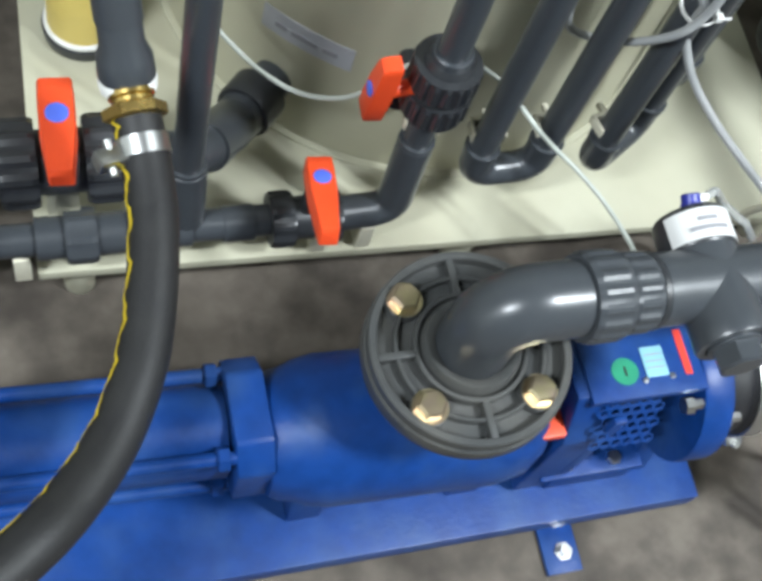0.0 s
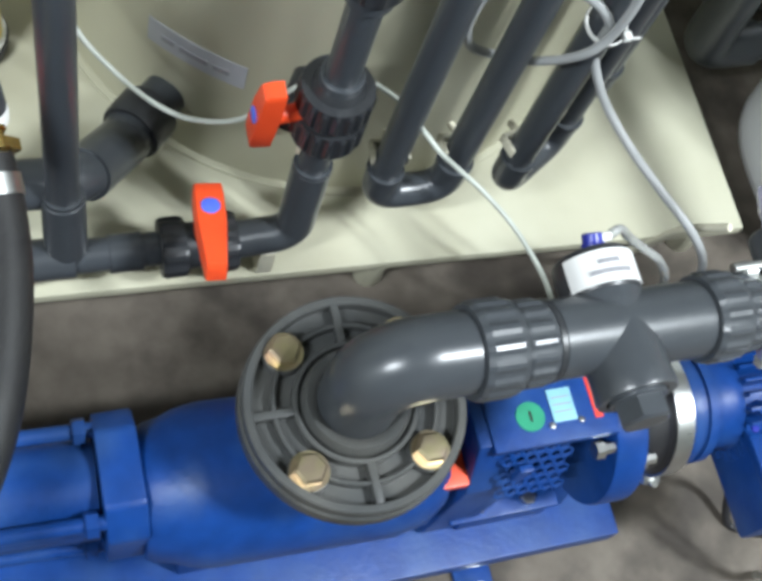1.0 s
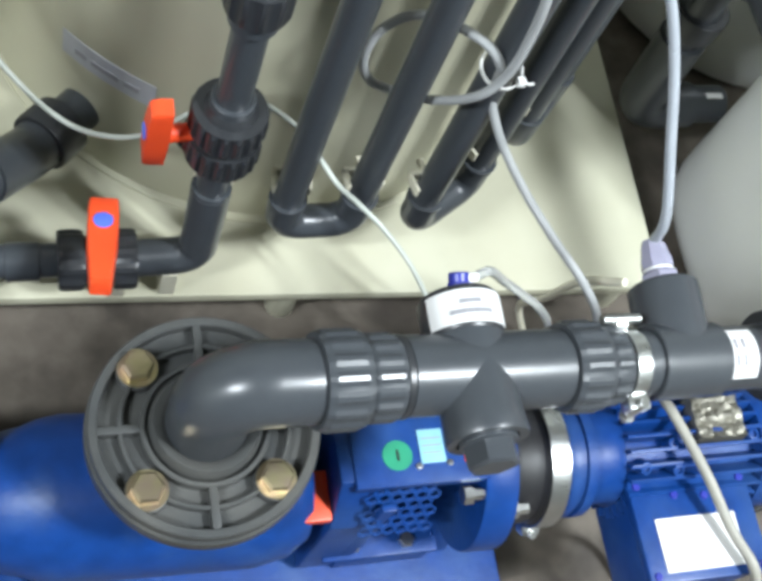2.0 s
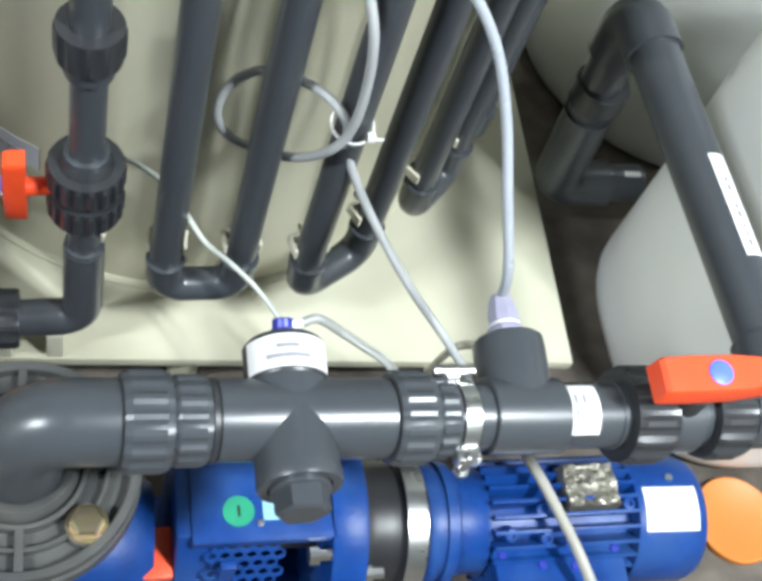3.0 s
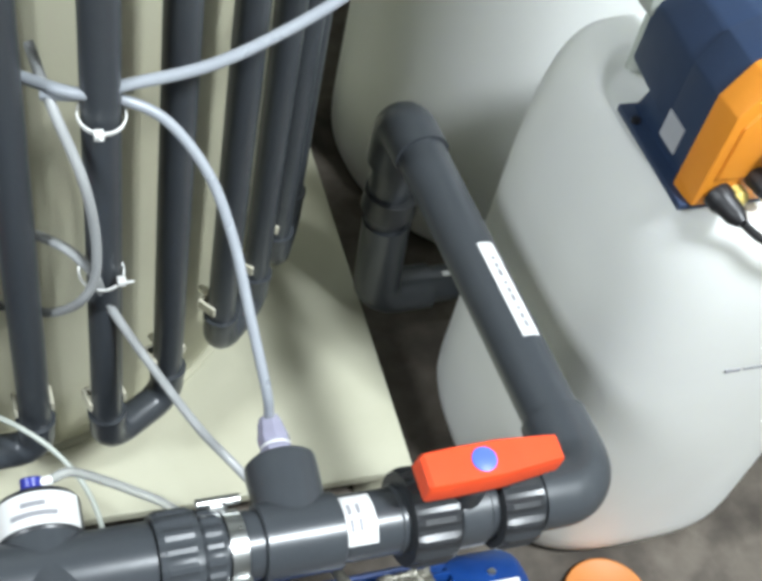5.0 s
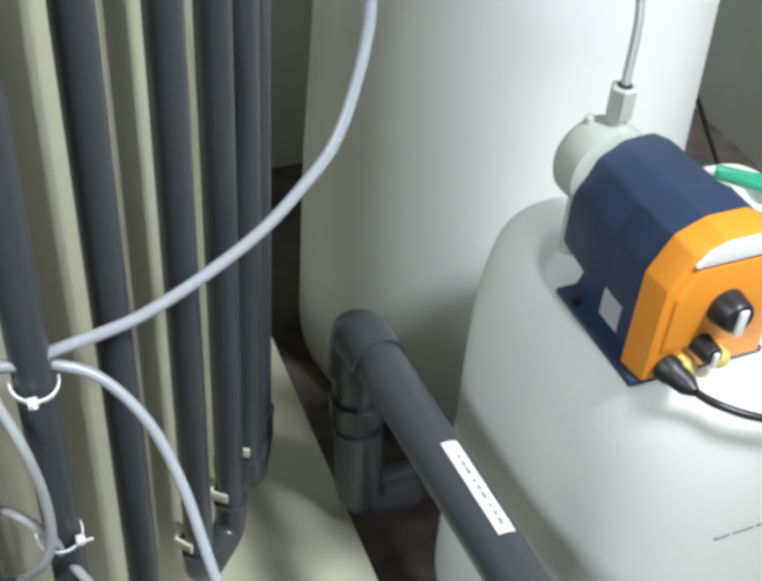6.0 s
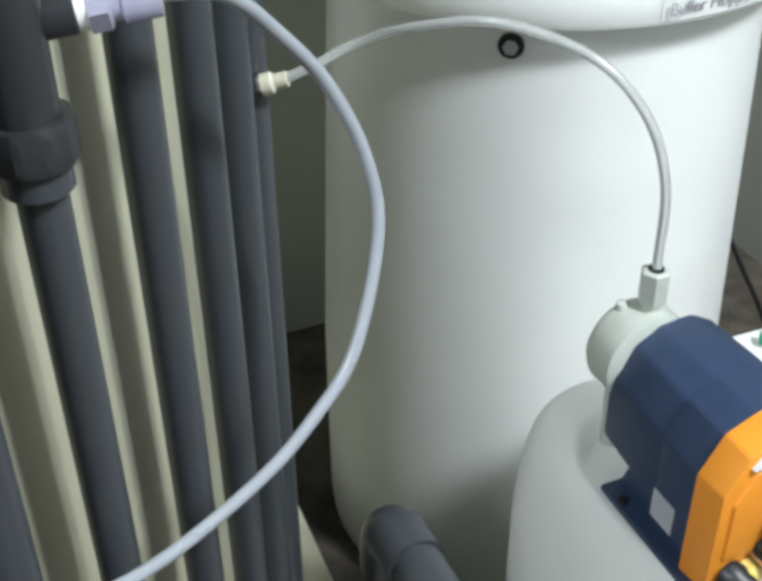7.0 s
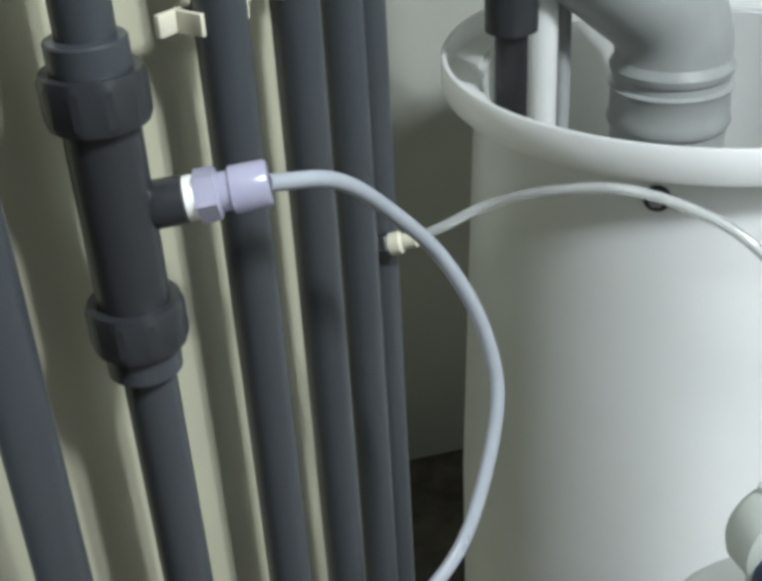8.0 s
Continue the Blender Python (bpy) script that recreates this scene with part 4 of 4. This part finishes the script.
for h in range(9):
    curved_label("printed_line", BA, bdir, MR + 0.0009, 0.146 + h * 0.0098, 0.153 + h * 0.0098 - 0.002 * (h % 3), 6, 13, PRINT, rl, steps=3)
part("floor_tag", block((0.690, 0.452, 0.1365), (0.712, 0.459, 0.1385), 0), LABEL_M, bp, "small white tag", smooth=0)


# ---- white buffer tank with open rim ----
CX, CY, CR = 0.920, 0.800, 0.257
buf = thing("buffer_tank", "white plastic buffer tank with open top and thick rim", "tank", (CX, CY, 0))
part("wall", lathe([(0, 0), (0, CR - 0.03), (0.006, CR - 0.012), (0.025, CR - 0.002), (0.05, CR), (0.32, CR - 0.001), (0.838, CR - 0.021), (0.838, CR - 0.029), (0.012, CR - 0.032), (0.012, 0)], (CX, CY, 0), (0, 0, 1), 128), WHITE_PE, buf)
part("rim", lathe([(0.836, CR - 0.022), (0.836, CR + 0.012), (0.839, CR + 0.014), (0.868, CR + 0.014), (0.870, CR + 0.0125), (0.870, CR + 0.009), (0.868, CR + 0.0075), (0.846, CR + 0.006), (0.842, CR - 0.022)], (CX, CY, 0), (0, 0, 1), 128, caps=False), WHITE_PE, buf)
bl = Vector((0.765, 0.594, 0.806))
bn = (bl - Vector((CX, CY, 0.806))).normalized()
bb = Vector((CX, CY, 0.806)) + bn * (CR - 0.0205)
part("bolt_washer", lathe([(0, 0.0125), (0.0030, 0.0125), (0.0035, 0.0115), (0.0035, 0)], bb, bn, 24), BLACK, buf, "black rubber washer")
part("rim_bolt", hexagon(bb + bn * 0.0034, bn, 0.0075, 0.006), STEEL, buf, "steel bolt below the rim")
hl = curved_label("tank_label", (CX, CY, 0), (0, 0, 1), CR + 0.0142, 0.8405, 0.8660, 172, 194, LABEL_M, buf, "white label reading Buffer Hopper")


def lettering(text, size, m, mat, parent, name="lettering"):
    """Raised words, as a mesh, from the built-in font."""
    cu = bpy.data.curves.new(name, "FONT")
    cu.body, cu.size, cu.extrude, cu.align_x, cu.align_y = text, size, 0.0002, "CENTER", "CENTER"
    tmp = bpy.data.objects.new("tmp_text", cu)
    scene.collection.objects.link(tmp)
    me = bpy.data.meshes.new_from_object(tmp.evaluated_get(bpy.context.evaluated_depsgraph_get()))
    bpy.data.objects.remove(tmp)
    bpy.data.curves.remove(cu)
    me.transform(m)
    me.materials.clear()
    me.materials.append(mat)
    ob = new(name, me)
    ob.parent = parent
    ob.matrix_parent_inverse = parent.matrix_basis.inverted()
    return ob


la = radians(183.0)
ln = Vector((-math.sin(la), math.cos(la), 0))
lx = Vector((-ln.y, ln.x, 0))
m3 = Matrix((lx, (0, 0, 1), ln)).transposed().to_4x4()
lettering("Buffer Hopper", 0.0165, Matrix.Translation(Vector((CX, CY, 0.852)) + ln * (CR + 0.0160)) @ m3, PRINT, hl)

dip = thing("dip_pipe", "black plastic dip pipe with coupling hanging in the open tank", "pipe", (0.717, 0.82, 0.30))
part("pipe", rod((0.717, 0.82, 0.012), (0.717, 0.82, 1.6), 0.0168, 28), BLACK, dip)
part("coupling", lathe([(0, 0.020), (0.002, 0.0265), (0.05, 0.0265), (0.054, 0.03), (0.15, 0.03)], (0.717, 0.82, 0.905), (0, 0, 1), 32), PVC_DARK, dip)
post = thing("level_probe_tube", "white plastic probe tube standing in the open tank", "tube", (0.772, 0.865, 0.012))
part("tube", rod((0.768, 0.865, 0.012), (0.768, 0.865, 1.5), 0.0165, 24), WHITE_PE, post)
part("rod", rod((0.800, 0.885, 0.012), (0.800, 0.885, 1.5), 0.009, 16), GREY_HOSE, post)
elb = thing("vent_elbow", "light grey plastic elbow duct dipping into the open tank", "duct", (0.915, 0.86, 0.80))
part("elbow", sweep(bent_path([(0.918, 0.86, 0.012), (0.918, 0.86, 0.885), (0.66, 0.85, 1.10)], 0.085, 14), 0.063, 44), DUCT, elb)
part("collar", lathe([(0, 0.061), (0, 0.066), (0.006, 0.0685), (0.014, 0.066), (0.04, 0.065), (0.046, 0.068), (0.05, 0.061)], (0.918, 0.86, 0.765), (0, 0, 1), 44), DUCT, elb)
part("collar", lathe([(0, 0.061), (0, 0.066), (0.008, 0.068), (0.014, 0.065), (0.022, 0.061)], (0.918, 0.86, 0.825), (0, 0, 1), 44), DUCT, elb)

# ---- white dosing tank ----
DX, DY, DR = 0.848, 0.287, 0.177


def tank_top(x, y):
    """Height of the moulded top: a dome with a sunk shelf for the pump."""
    r = min((abs(x) ** 3.0 + abs(y) ** 3.0) ** (1 / 3.0) / DR, 1)
    dome = 0.39 + 0.187 * max(1 - r ** 13, 0) ** 0.40
    dome -= 0.06 * min(max((DY + y - 0.395) / 0.06, 0), 1)
    px, py = max(0.750 - DX - x, 0), max(y - (0.290 - DY), 0)
    edge = min(max((0.058 - math.hypot(px, py)) / 0.011 + 0.5, 0), 1)
    k = edge * edge * (3 - 2 * edge)
    return dome + (min(dome, 0.562) - dome) * k


def dosing_body():
    bm = bmesh.new()
    seg, rows = 160, 64
    rings = []

    def ring(r, height):
        out = []
        for k in range(seg):
            c, s = math.cos(2 * math.pi * k / seg), math.sin(2 * math.pi * k / seg)
            q = r / (abs(c) ** 3.0 + abs(s) ** 3.0) ** (1 / 3.0)
            out.append(bm.verts.new((DX + q * c, DY + q * s, height(q * c, q * s))))
        rings.append(out)

    for z, r in ((0.0, DR - 0.025), (0.004, DR - 0.014), (0.014, DR - 0.005), (0.03, DR - 0.001), (0.05, DR), (0.20, DR), (0.30, DR), (0.38, DR)):
        ring(r, lambda x, y, h=z: h)
    for i in range(rows):
        ring(DR * math.cos(0.5 * math.pi * i / rows) ** 0.62 if i else DR, tank_top)
    for a, b in zip(rings, rings[1:]):
        for k in range(seg):
            bm.faces.new((a[k], a[(k + 1) % seg], b[(k + 1) % seg], b[k]))
    bm.faces.new(rings[0])
    bm.faces.new(rings[-1])
    return bm


dt = thing("dosing_tank", "white moulded plastic dosing tank with sunk pump shelf", "tank", (DX, DY, 0))
part("body", dosing_body(), WHITE_PE, dt, smooth=60)

# ---- dosing pump on the tank ----
PX0, PX1, PY0, PY1, PZ = 0.706, 0.822, 0.170, 0.312, 0.563
dp = thing("dosing_pump", "navy blue dosing pump with orange control front on the white tank", "pump", (0.76, 0.25, PZ))


def pump_shell(outline, y0, y1, taper=1.0, bevel=0.003):
    """An outline of (x, z) drawn out along y."""
    bm = bmesh.new()
    cx = sum(x for x, z in outline) / len(outline)
    cz = sum(z for x, z in outline) / len(outline)
    a = [bm.verts.new((x, y0, z)) for x, z in outline]
    b = [bm.verts.new((cx + (x - cx) * taper, y1, cz + (z - cz) * taper)) for x, z in outline]
    bm.faces.new(a)
    bm.faces.new(b)
    n = len(outline)
    for k in range(n):
        bm.faces.new((a[k], a[(k + 1) % n], b[(k + 1) % n], b[k]))
    bmesh.ops.recalc_face_normals(bm, faces=bm.faces[:])
    if bevel:
        bmesh.ops.bevel(bm, geom=bm.edges[:], offset=bevel, segments=2, affect="EDGES", profile=0.6)
    return bm


SH = [(0.7075, 0.580), (0.7075, 0.660), (0.7240, 0.692), (0.748, 0.7035), (0.785, 0.7035), (0.806, 0.692), (0.8205, 0.660), (0.8205, 0.580)]
part("housing", pump_shell(SH, 0.188, 0.232, 1.0, 0.002), NAVY, dp)
SH2 = [(0.7095, 0.592), (0.7095, 0.657), (0.7255, 0.689), (0.749, 0.7005), (0.784, 0.7005), (0.805, 0.689), (0.8185, 0.657), (0.8185, 0.592)]
part("rear_housing", pump_shell(SH2, 0.2318, 0.312, 0.93, 0.004), NAVY, dp)
part("pedestal", prism([(0.168, 0.566), (0.282, 0.566), (0.270, 0.600), (0.180, 0.600)], 0.7125, 0.8150, 0.002), NAVY, dp)
part("foot_plate", block((0.6985, 0.163, 0.5625), (0.829, 0.285, 0.5690), 0.0015), NAVY, dp)
part("rating_label", block((0.7064, 0.205, 0.584), (0.7077, 0.2310, 0.611), 0), GREY_LABEL, dp, "silver rating label", smooth=0)
for bx, by in ((0.704, 0.262), (0.823, 0.262)):
    part("foot_screw", lathe([(0, 0.0045), (0.003, 0.004), (0.0032, 0)], (bx, by, 0.569), (0, 0, 1), 12), BLACK, dp)
OF = [(0.7045, 0.566), (0.7045, 0.664), (0.7225, 0.696), (0.748, 0.7075), (0.785, 0.7075), (0.808, 0.696), (0.8235, 0.664), (0.8235, 0.566)]
front = part("control_front", pump_shell(OF, 0.1885, 0.160, 0.96, 0.0025), ORANGE, dp, "orange control front")
part("front_step", pump_shell([(0.716, 0.600), (0.716, 0.655), (0.731, 0.6815), (0.797, 0.6815), (0.813, 0.655), (0.813, 0.600)], 0.161, 0.1575, 0.98, 0.001), ORANGE, front)
part("white_brow", pump_shell([(0.7245, 0.6860), (0.734, 0.697), (0.750, 0.7035), (0.783, 0.7035), (0.799, 0.697), (0.808, 0.6860)], 0.166, 0.1555, 0.99, 0.001), LABEL_M, front, "white band on the front")
FD = (0, -1, 0.08)


def knob(x, z, r, name="knob"):
    k = part(name, lathe([(0, r * 1.05), (0.004, r * 1.05), (0.006, r), (0.018, r * 0.92), (0.020, r * 0.8), (0.020, 0)], (x, 0.1580, z), FD, 28), BLACK, front, "black control knob")
    part("pointer", block((x - r * 0.25, 0.1345, z - r * 0.85), (x + r * 0.25, 0.1375, z + r * 0.75), 0.0008, None), LABEL_M, k, "white pointer")


knob(0.7650, 0.6380, 0.0155)
knob(0.7520, 0.6020, 0.0095)
for x in (0.7400, 0.7720):
    part("cap", lathe([(0, 0.0088), (0.010, 0.0088), (0.013, 0.006), (0.014, 0)], (x, 0.1585, 0.5835), FD, 20), YELLOW_CUP, front, "pale plastic cap")
gland = part("cable_gland", lathe([(0, 0.0120), (0.010, 0.0120), (0.012, 0.0105), (0.026, 0.0090), (0.034, 0.0045)], (0.7250, 0.1600, 0.583), (0.25, -1, -0.05), 20), BLACK, front, "black cable gland")
HC = Vector((0.748, 0.306, 0.664))
part("pump_head", lathe([(0, 0.030), (0.004, 0.0405), (0.032, 0.0405), (0.038, 0.0370), (0.042, 0.0310), (0.042, 0)], HC, (-0.05, 1, 0), 40), HEAD_M, dp, "grey-green dosing head")
part("head_nub", lathe([(0, 0.006), (0.008, 0.004), (0.010, 0)], HC + Vector((-0.014, 0.030, 0.035)), (-0.2, 0, 1), 14), HEAD_M, dp)
part("valve_connector", merge(lathe([(0, 0.0085), (0.016, 0.0085)], HC + Vector((0.004, 0.018, 0.034)), (0, 0, 1), 20),
                              hexagon(HC + Vector((0.004, 0.018, 0.048)), (0, 0, 1), 0.0118, 0.028)), HEAD_M, dp)
# flat dark disc on the solid nut, painting the bore's shade
part("bore_shade_disc", lathe([(0, 0.0065), (0.0006, 0.0065), (0.0006, 0)], HC + Vector((0.004, 0.018, 0.0758)), (0, 0, 1), 18), DARK, dp)
part("lower_valve", rod(HC + Vector((-0.022, 0.012, -0.085)), HC + Vector((-0.020, 0.016, -0.030)), 0.0085, 18), HEAD_M, dp)

pcab = thing("pump_cable", "black power cable of the dosing pump", "cable", (0.734, 0.126, 0.58))
part("cable", sweep(smooth_path([(0.7335, 0.128, 0.5812), (0.753, 0.120, 0.568), (0.784, 0.102, 0.560), (0.85, 0.09, 0.54), (0.95, 0.08, 0.50), (1.05, 0.10, 0.40), (1.10, 0.12, 0.20), (1.13, 0.1, 0.004)], 8), 0.0036, 12), BLACK, pcab)
for x0, x1 in ((0.800, 0.816), (0.820, 0.842), (0.846, 0.858)):
    part("moulded_mark", block((x0, DY - DR - 0.0006, 0.3835), (x1, DY - DR + 0.002, 0.3870), 0), PRINT, dt, "small grey writing as bars", smooth=0)

gh = thing("green_hose", "loose green rubber hose behind the dosing pump", "hose", (0.90, 0.34, 0.60))
part("hose", sweep(smooth_path([(0.925, 0.376, 0.5855), (0.95, 0.36, 0.583), (0.985, 0.33, 0.578), (1.04, 0.30, 0.50), (1.06, 0.33, 0.30), (1.07, 0.42, 0.006)], 8), 0.0058, 14), GREEN_HOSE, gh)
part("hose_loop", sweep(smooth_path([(0.925, 0.376, 0.5830), (0.955, 0.345, 0.582), (0.99, 0.31, 0.574), (1.05, 0.30, 0.45)], 8), 0.0058, 14), GREEN_HOSE, gh)
bc = thing("hanging_cable", "thin black cable hanging behind the buffer tank", "cable", (1.25, 0.87, 0.4))
part("cable", sweep(smooth_path([(1.215, 0.90, 0.62), (1.255, 0.87, 0.43), (1.323, 0.85, 0.284), (1.382, 0.85, 0.183), (1.446, 0.85, 0.07), (1.52, 0.85, 0.0042)], 8), 0.004, 12), BLACK, bc)

# ---- round orange lid on the floor ----
lid = thing("orange_lid", "flat round orange plastic lid lying on the floor", "lid", (0.788, 0.0553, 0))
part("disc", lathe([(0, 0.0515), (0.001, 0.0528), (0.008, 0.0528), (0.0095, 0.0515), (0.0095, 0.0485), (0.0086, 0.047), (0.0086, 0)], (0.788, 0.0553, 0), (0, 0, 1), 64), LID_ORANGE, lid)


# ---- hoses and cables ----
def hose_run(name, points, r, label, mat=HOSE_M, category="hose", steps=8):
    h = thing(name, label, category, points[0])
    part("tube", sweep(smooth_path(points, steps), r, 16), mat, h)
    return h


hose_run("milky_hose", [tuple(B0 + BR * 0.0755), (0.428, 0.306, 1.014), (0.461, 0.328, 0.981), (0.496, 0.340, 0.936), (0.521, 0.341, 0.880), (0.5250, 0.331, 0.826), (0.497, 0.306, 0.757),
                        (0.462, 0.291, 0.722), (0.414, 0.277, 0.691), (0.338, 0.262, 0.661), (0.275, 0.257, 0.650), (0.240, 0.256, 0.645), (0.20, 0.285, 0.64)],
         0.0046, "milky plastic hose looping from the coupling to the risers")
hose_run("milky_hose", [(0.215, 0.268, 0.636), (0.240, 0.264, 0.636), (0.270, 0.259, 0.634), (0.300, 0.250, 0.619), (0.326, 0.226, 0.588), (0.340, 0.193, 0.551), (0.347, 0.152, 0.510), (0.3545, 0.112, 0.466), tuple(GT + GB * 0.036)],
         0.0042, "milky plastic hose arching down to the violet gland")
hose_run("grey_hose", [(0.212, 0.300, 0.655), (0.222, 0.262, 0.630), (0.238, 0.236, 0.583), (0.2455, 0.233, 0.525), (0.2440, 0.233, 0.475), (0.232, 0.238, 0.441), (0.213, 0.262, 0.401),
                       (0.190, 0.287, 0.378), (0.163, 0.284, 0.397), (0.147, 0.278, 0.434), (0.153, 0.282, 0.463), (0.174, 0.286, 0.479), (0.199, 0.281, 0.482), (0.224, 0.252, 0.493),
                       (0.240, 0.240, 0.480), (0.2480, 0.246, 0.453), (0.2540, 0.250, 0.425), (0.2758, 0.234, 0.382), (0.2988, 0.198, 0.3584), (0.3195, 0.158, 0.3486), (0.3505, 0.120, 0.3274), (0.380, 0.105, 0.28), (0.395, 0.10, 0.20)],
         0.0040, "grey plastic hose tied in a ring between the risers", GREY_HOSE)
hose_run("clear_tube", [(0.519, 0.498, 0.868), (0.542, 0.494, 0.876), (0.577, 0.490, 0.890), (0.612, 0.460, 0.908), (0.656, 0.418, 0.919), (0.704, 0.370, 0.904), (0.735, 0.340, 0.866), (0.750, 0.326, 0.812), (0.752, 0.324, 0.742)],
         0.0038, "clear plastic dosing tube arching from a riser to the dosing pump", CLEAR_M, "tube")
inj = thing("injection_nipple", "cream plastic nipple on the rear riser", "pipe fitting", (0.500, 0.505, 0.862))
part("nipple", lathe([(0, 0.0085), (0.008, 0.0085), (0.010, 0.006), (0.020, 0.006)], (0.504, 0.503, 0.864), (0.85, -0.4, 0.25), 16), CLIP_M, inj)
part("nipple_nut", hexagon((0.497, 0.507, 0.862), (0.85, -0.4, 0.25), 0.0105, 0.008), PVC_DARK, inj)
hose_run("white_cable", [(-0.165, 0.46, 0.37), (-0.150, 0.385, 0.33), (-0.115, 0.343, 0.302), (-0.080, 0.309, 0.296), (-0.045, 0.297, 0.291), (-0.009, 0.298, 0.293), (0.040, 0.318, 0.305), (0.080, 0.312, 0.325), (0.118, 0.284, 0.322), (0.136, 0.252, 0.317), (0.150, 0.236, 0.306),
                         (0.174, 0.233, 0.279), (0.200, 0.215, 0.262), (0.222, 0.180, 0.255), (0.232, 0.130, 0.260), (0.224, 0.085, 0.28)],
         0.0025, "thin white cable crossing in front of the tank and risers", HEAD_M, "cable")
hose_run("sensor_tube", [tuple(S0 + SB * 0.029 + Vector((0.011, 0.001, 0.017))), (0.206, 0.078, 0.452), (0.231, 0.084, 0.4200), (0.2547, 0.082, 0.3976), (0.2752, 0.078, 0.3793), (0.298, 0.075, 0.34), (0.310, 0.073, 0.26)],
         0.0036, "thin clear plastic tube from the sensor cap", CLEAR_M, "tube")
hose_run("motor_cable", [(0.400, 0.090, 0.300), (0.406, 0.062, 0.300), (0.412, 0.037, 0.295), (0.424, 0.008, 0.293), (0.435, -0.021, 0.290), (0.447, -0.052, 0.284), (0.462, -0.092, 0.272), (0.480, -0.135, 0.262), (0.490, -0.158, 0.20), (0.488, -0.160, 0.06), (0.50, -0.15, 0.005)],
         0.0048, "grey cable lying over the motor", CABLE, "cable")
hose_run("floor_cable", [(0.42, -0.08, 0.185), (0.475, -0.057, 0.06), (0.487, -0.087, 0.0052), (0.504, -0.101, 0.0052), (0.532, -0.11, 0.0052), (0.565, -0.105, 0.0052), (0.592, -0.094, 0.0052), (0.642, -0.044, 0.0052), (0.732, -0.034, 0.0052), (0.95, -0.2, 0.0052)],
         0.0045, "dark grey cable lying on the floor by the motor", BLACK, "cable")
hose_run("floor_hose", [(0.395, 0.125, 0.32), (0.380, 0.150, 0.27), (0.385, 0.175, 0.18), (0.40, 0.20, 0.12), (0.42, 0.222, 0.05), (0.44, 0.20, 0.006)],
         0.0040, "pale plastic tube dropping behind the delivery pipe", CLIP_M, "tube")


def cable_tie(origin, direction, r, tail, label="white plastic cable tie round a riser and hoses"):
    c = thing("cable_tie", label, "cable tie", origin, "cable ties")
    part("band", ring_band(origin, direction, r, 0.0036, 0.0014, 28), WHITE_TAPE, c)
    o = Vector(origin) + Vector(tail).normalized() * (r + 0.002)
    part("head", block((-0.0035, -0.0035, -0.003), (0.0035, 0.0035, 0.003), 0.0008, Matrix.Translation(o)), WHITE_TAPE, c)
    part("tail", sweep(smooth_path([o, o + Vector(tail) * 0.005 + Vector((0.001, 0, 0.002)), o + Vector(tail) * 0.008 + Vector((0.003, 0.001, 0.004))], 4), 0.0012, 8), WHITE_TAPE, c)


R3 = RISERS[2]
cable_tie((R3[0], R3[1] - 0.004, 0.625), (0.05, -0.25, 1), 0.0162, (-0.25, -1, -0.2))
cable_tie((R3[0] - 0.003, R3[1] - 0.006, 0.458), (0.05, -0.25, 1), 0.0172, (0.75, -0.7, 0.0))
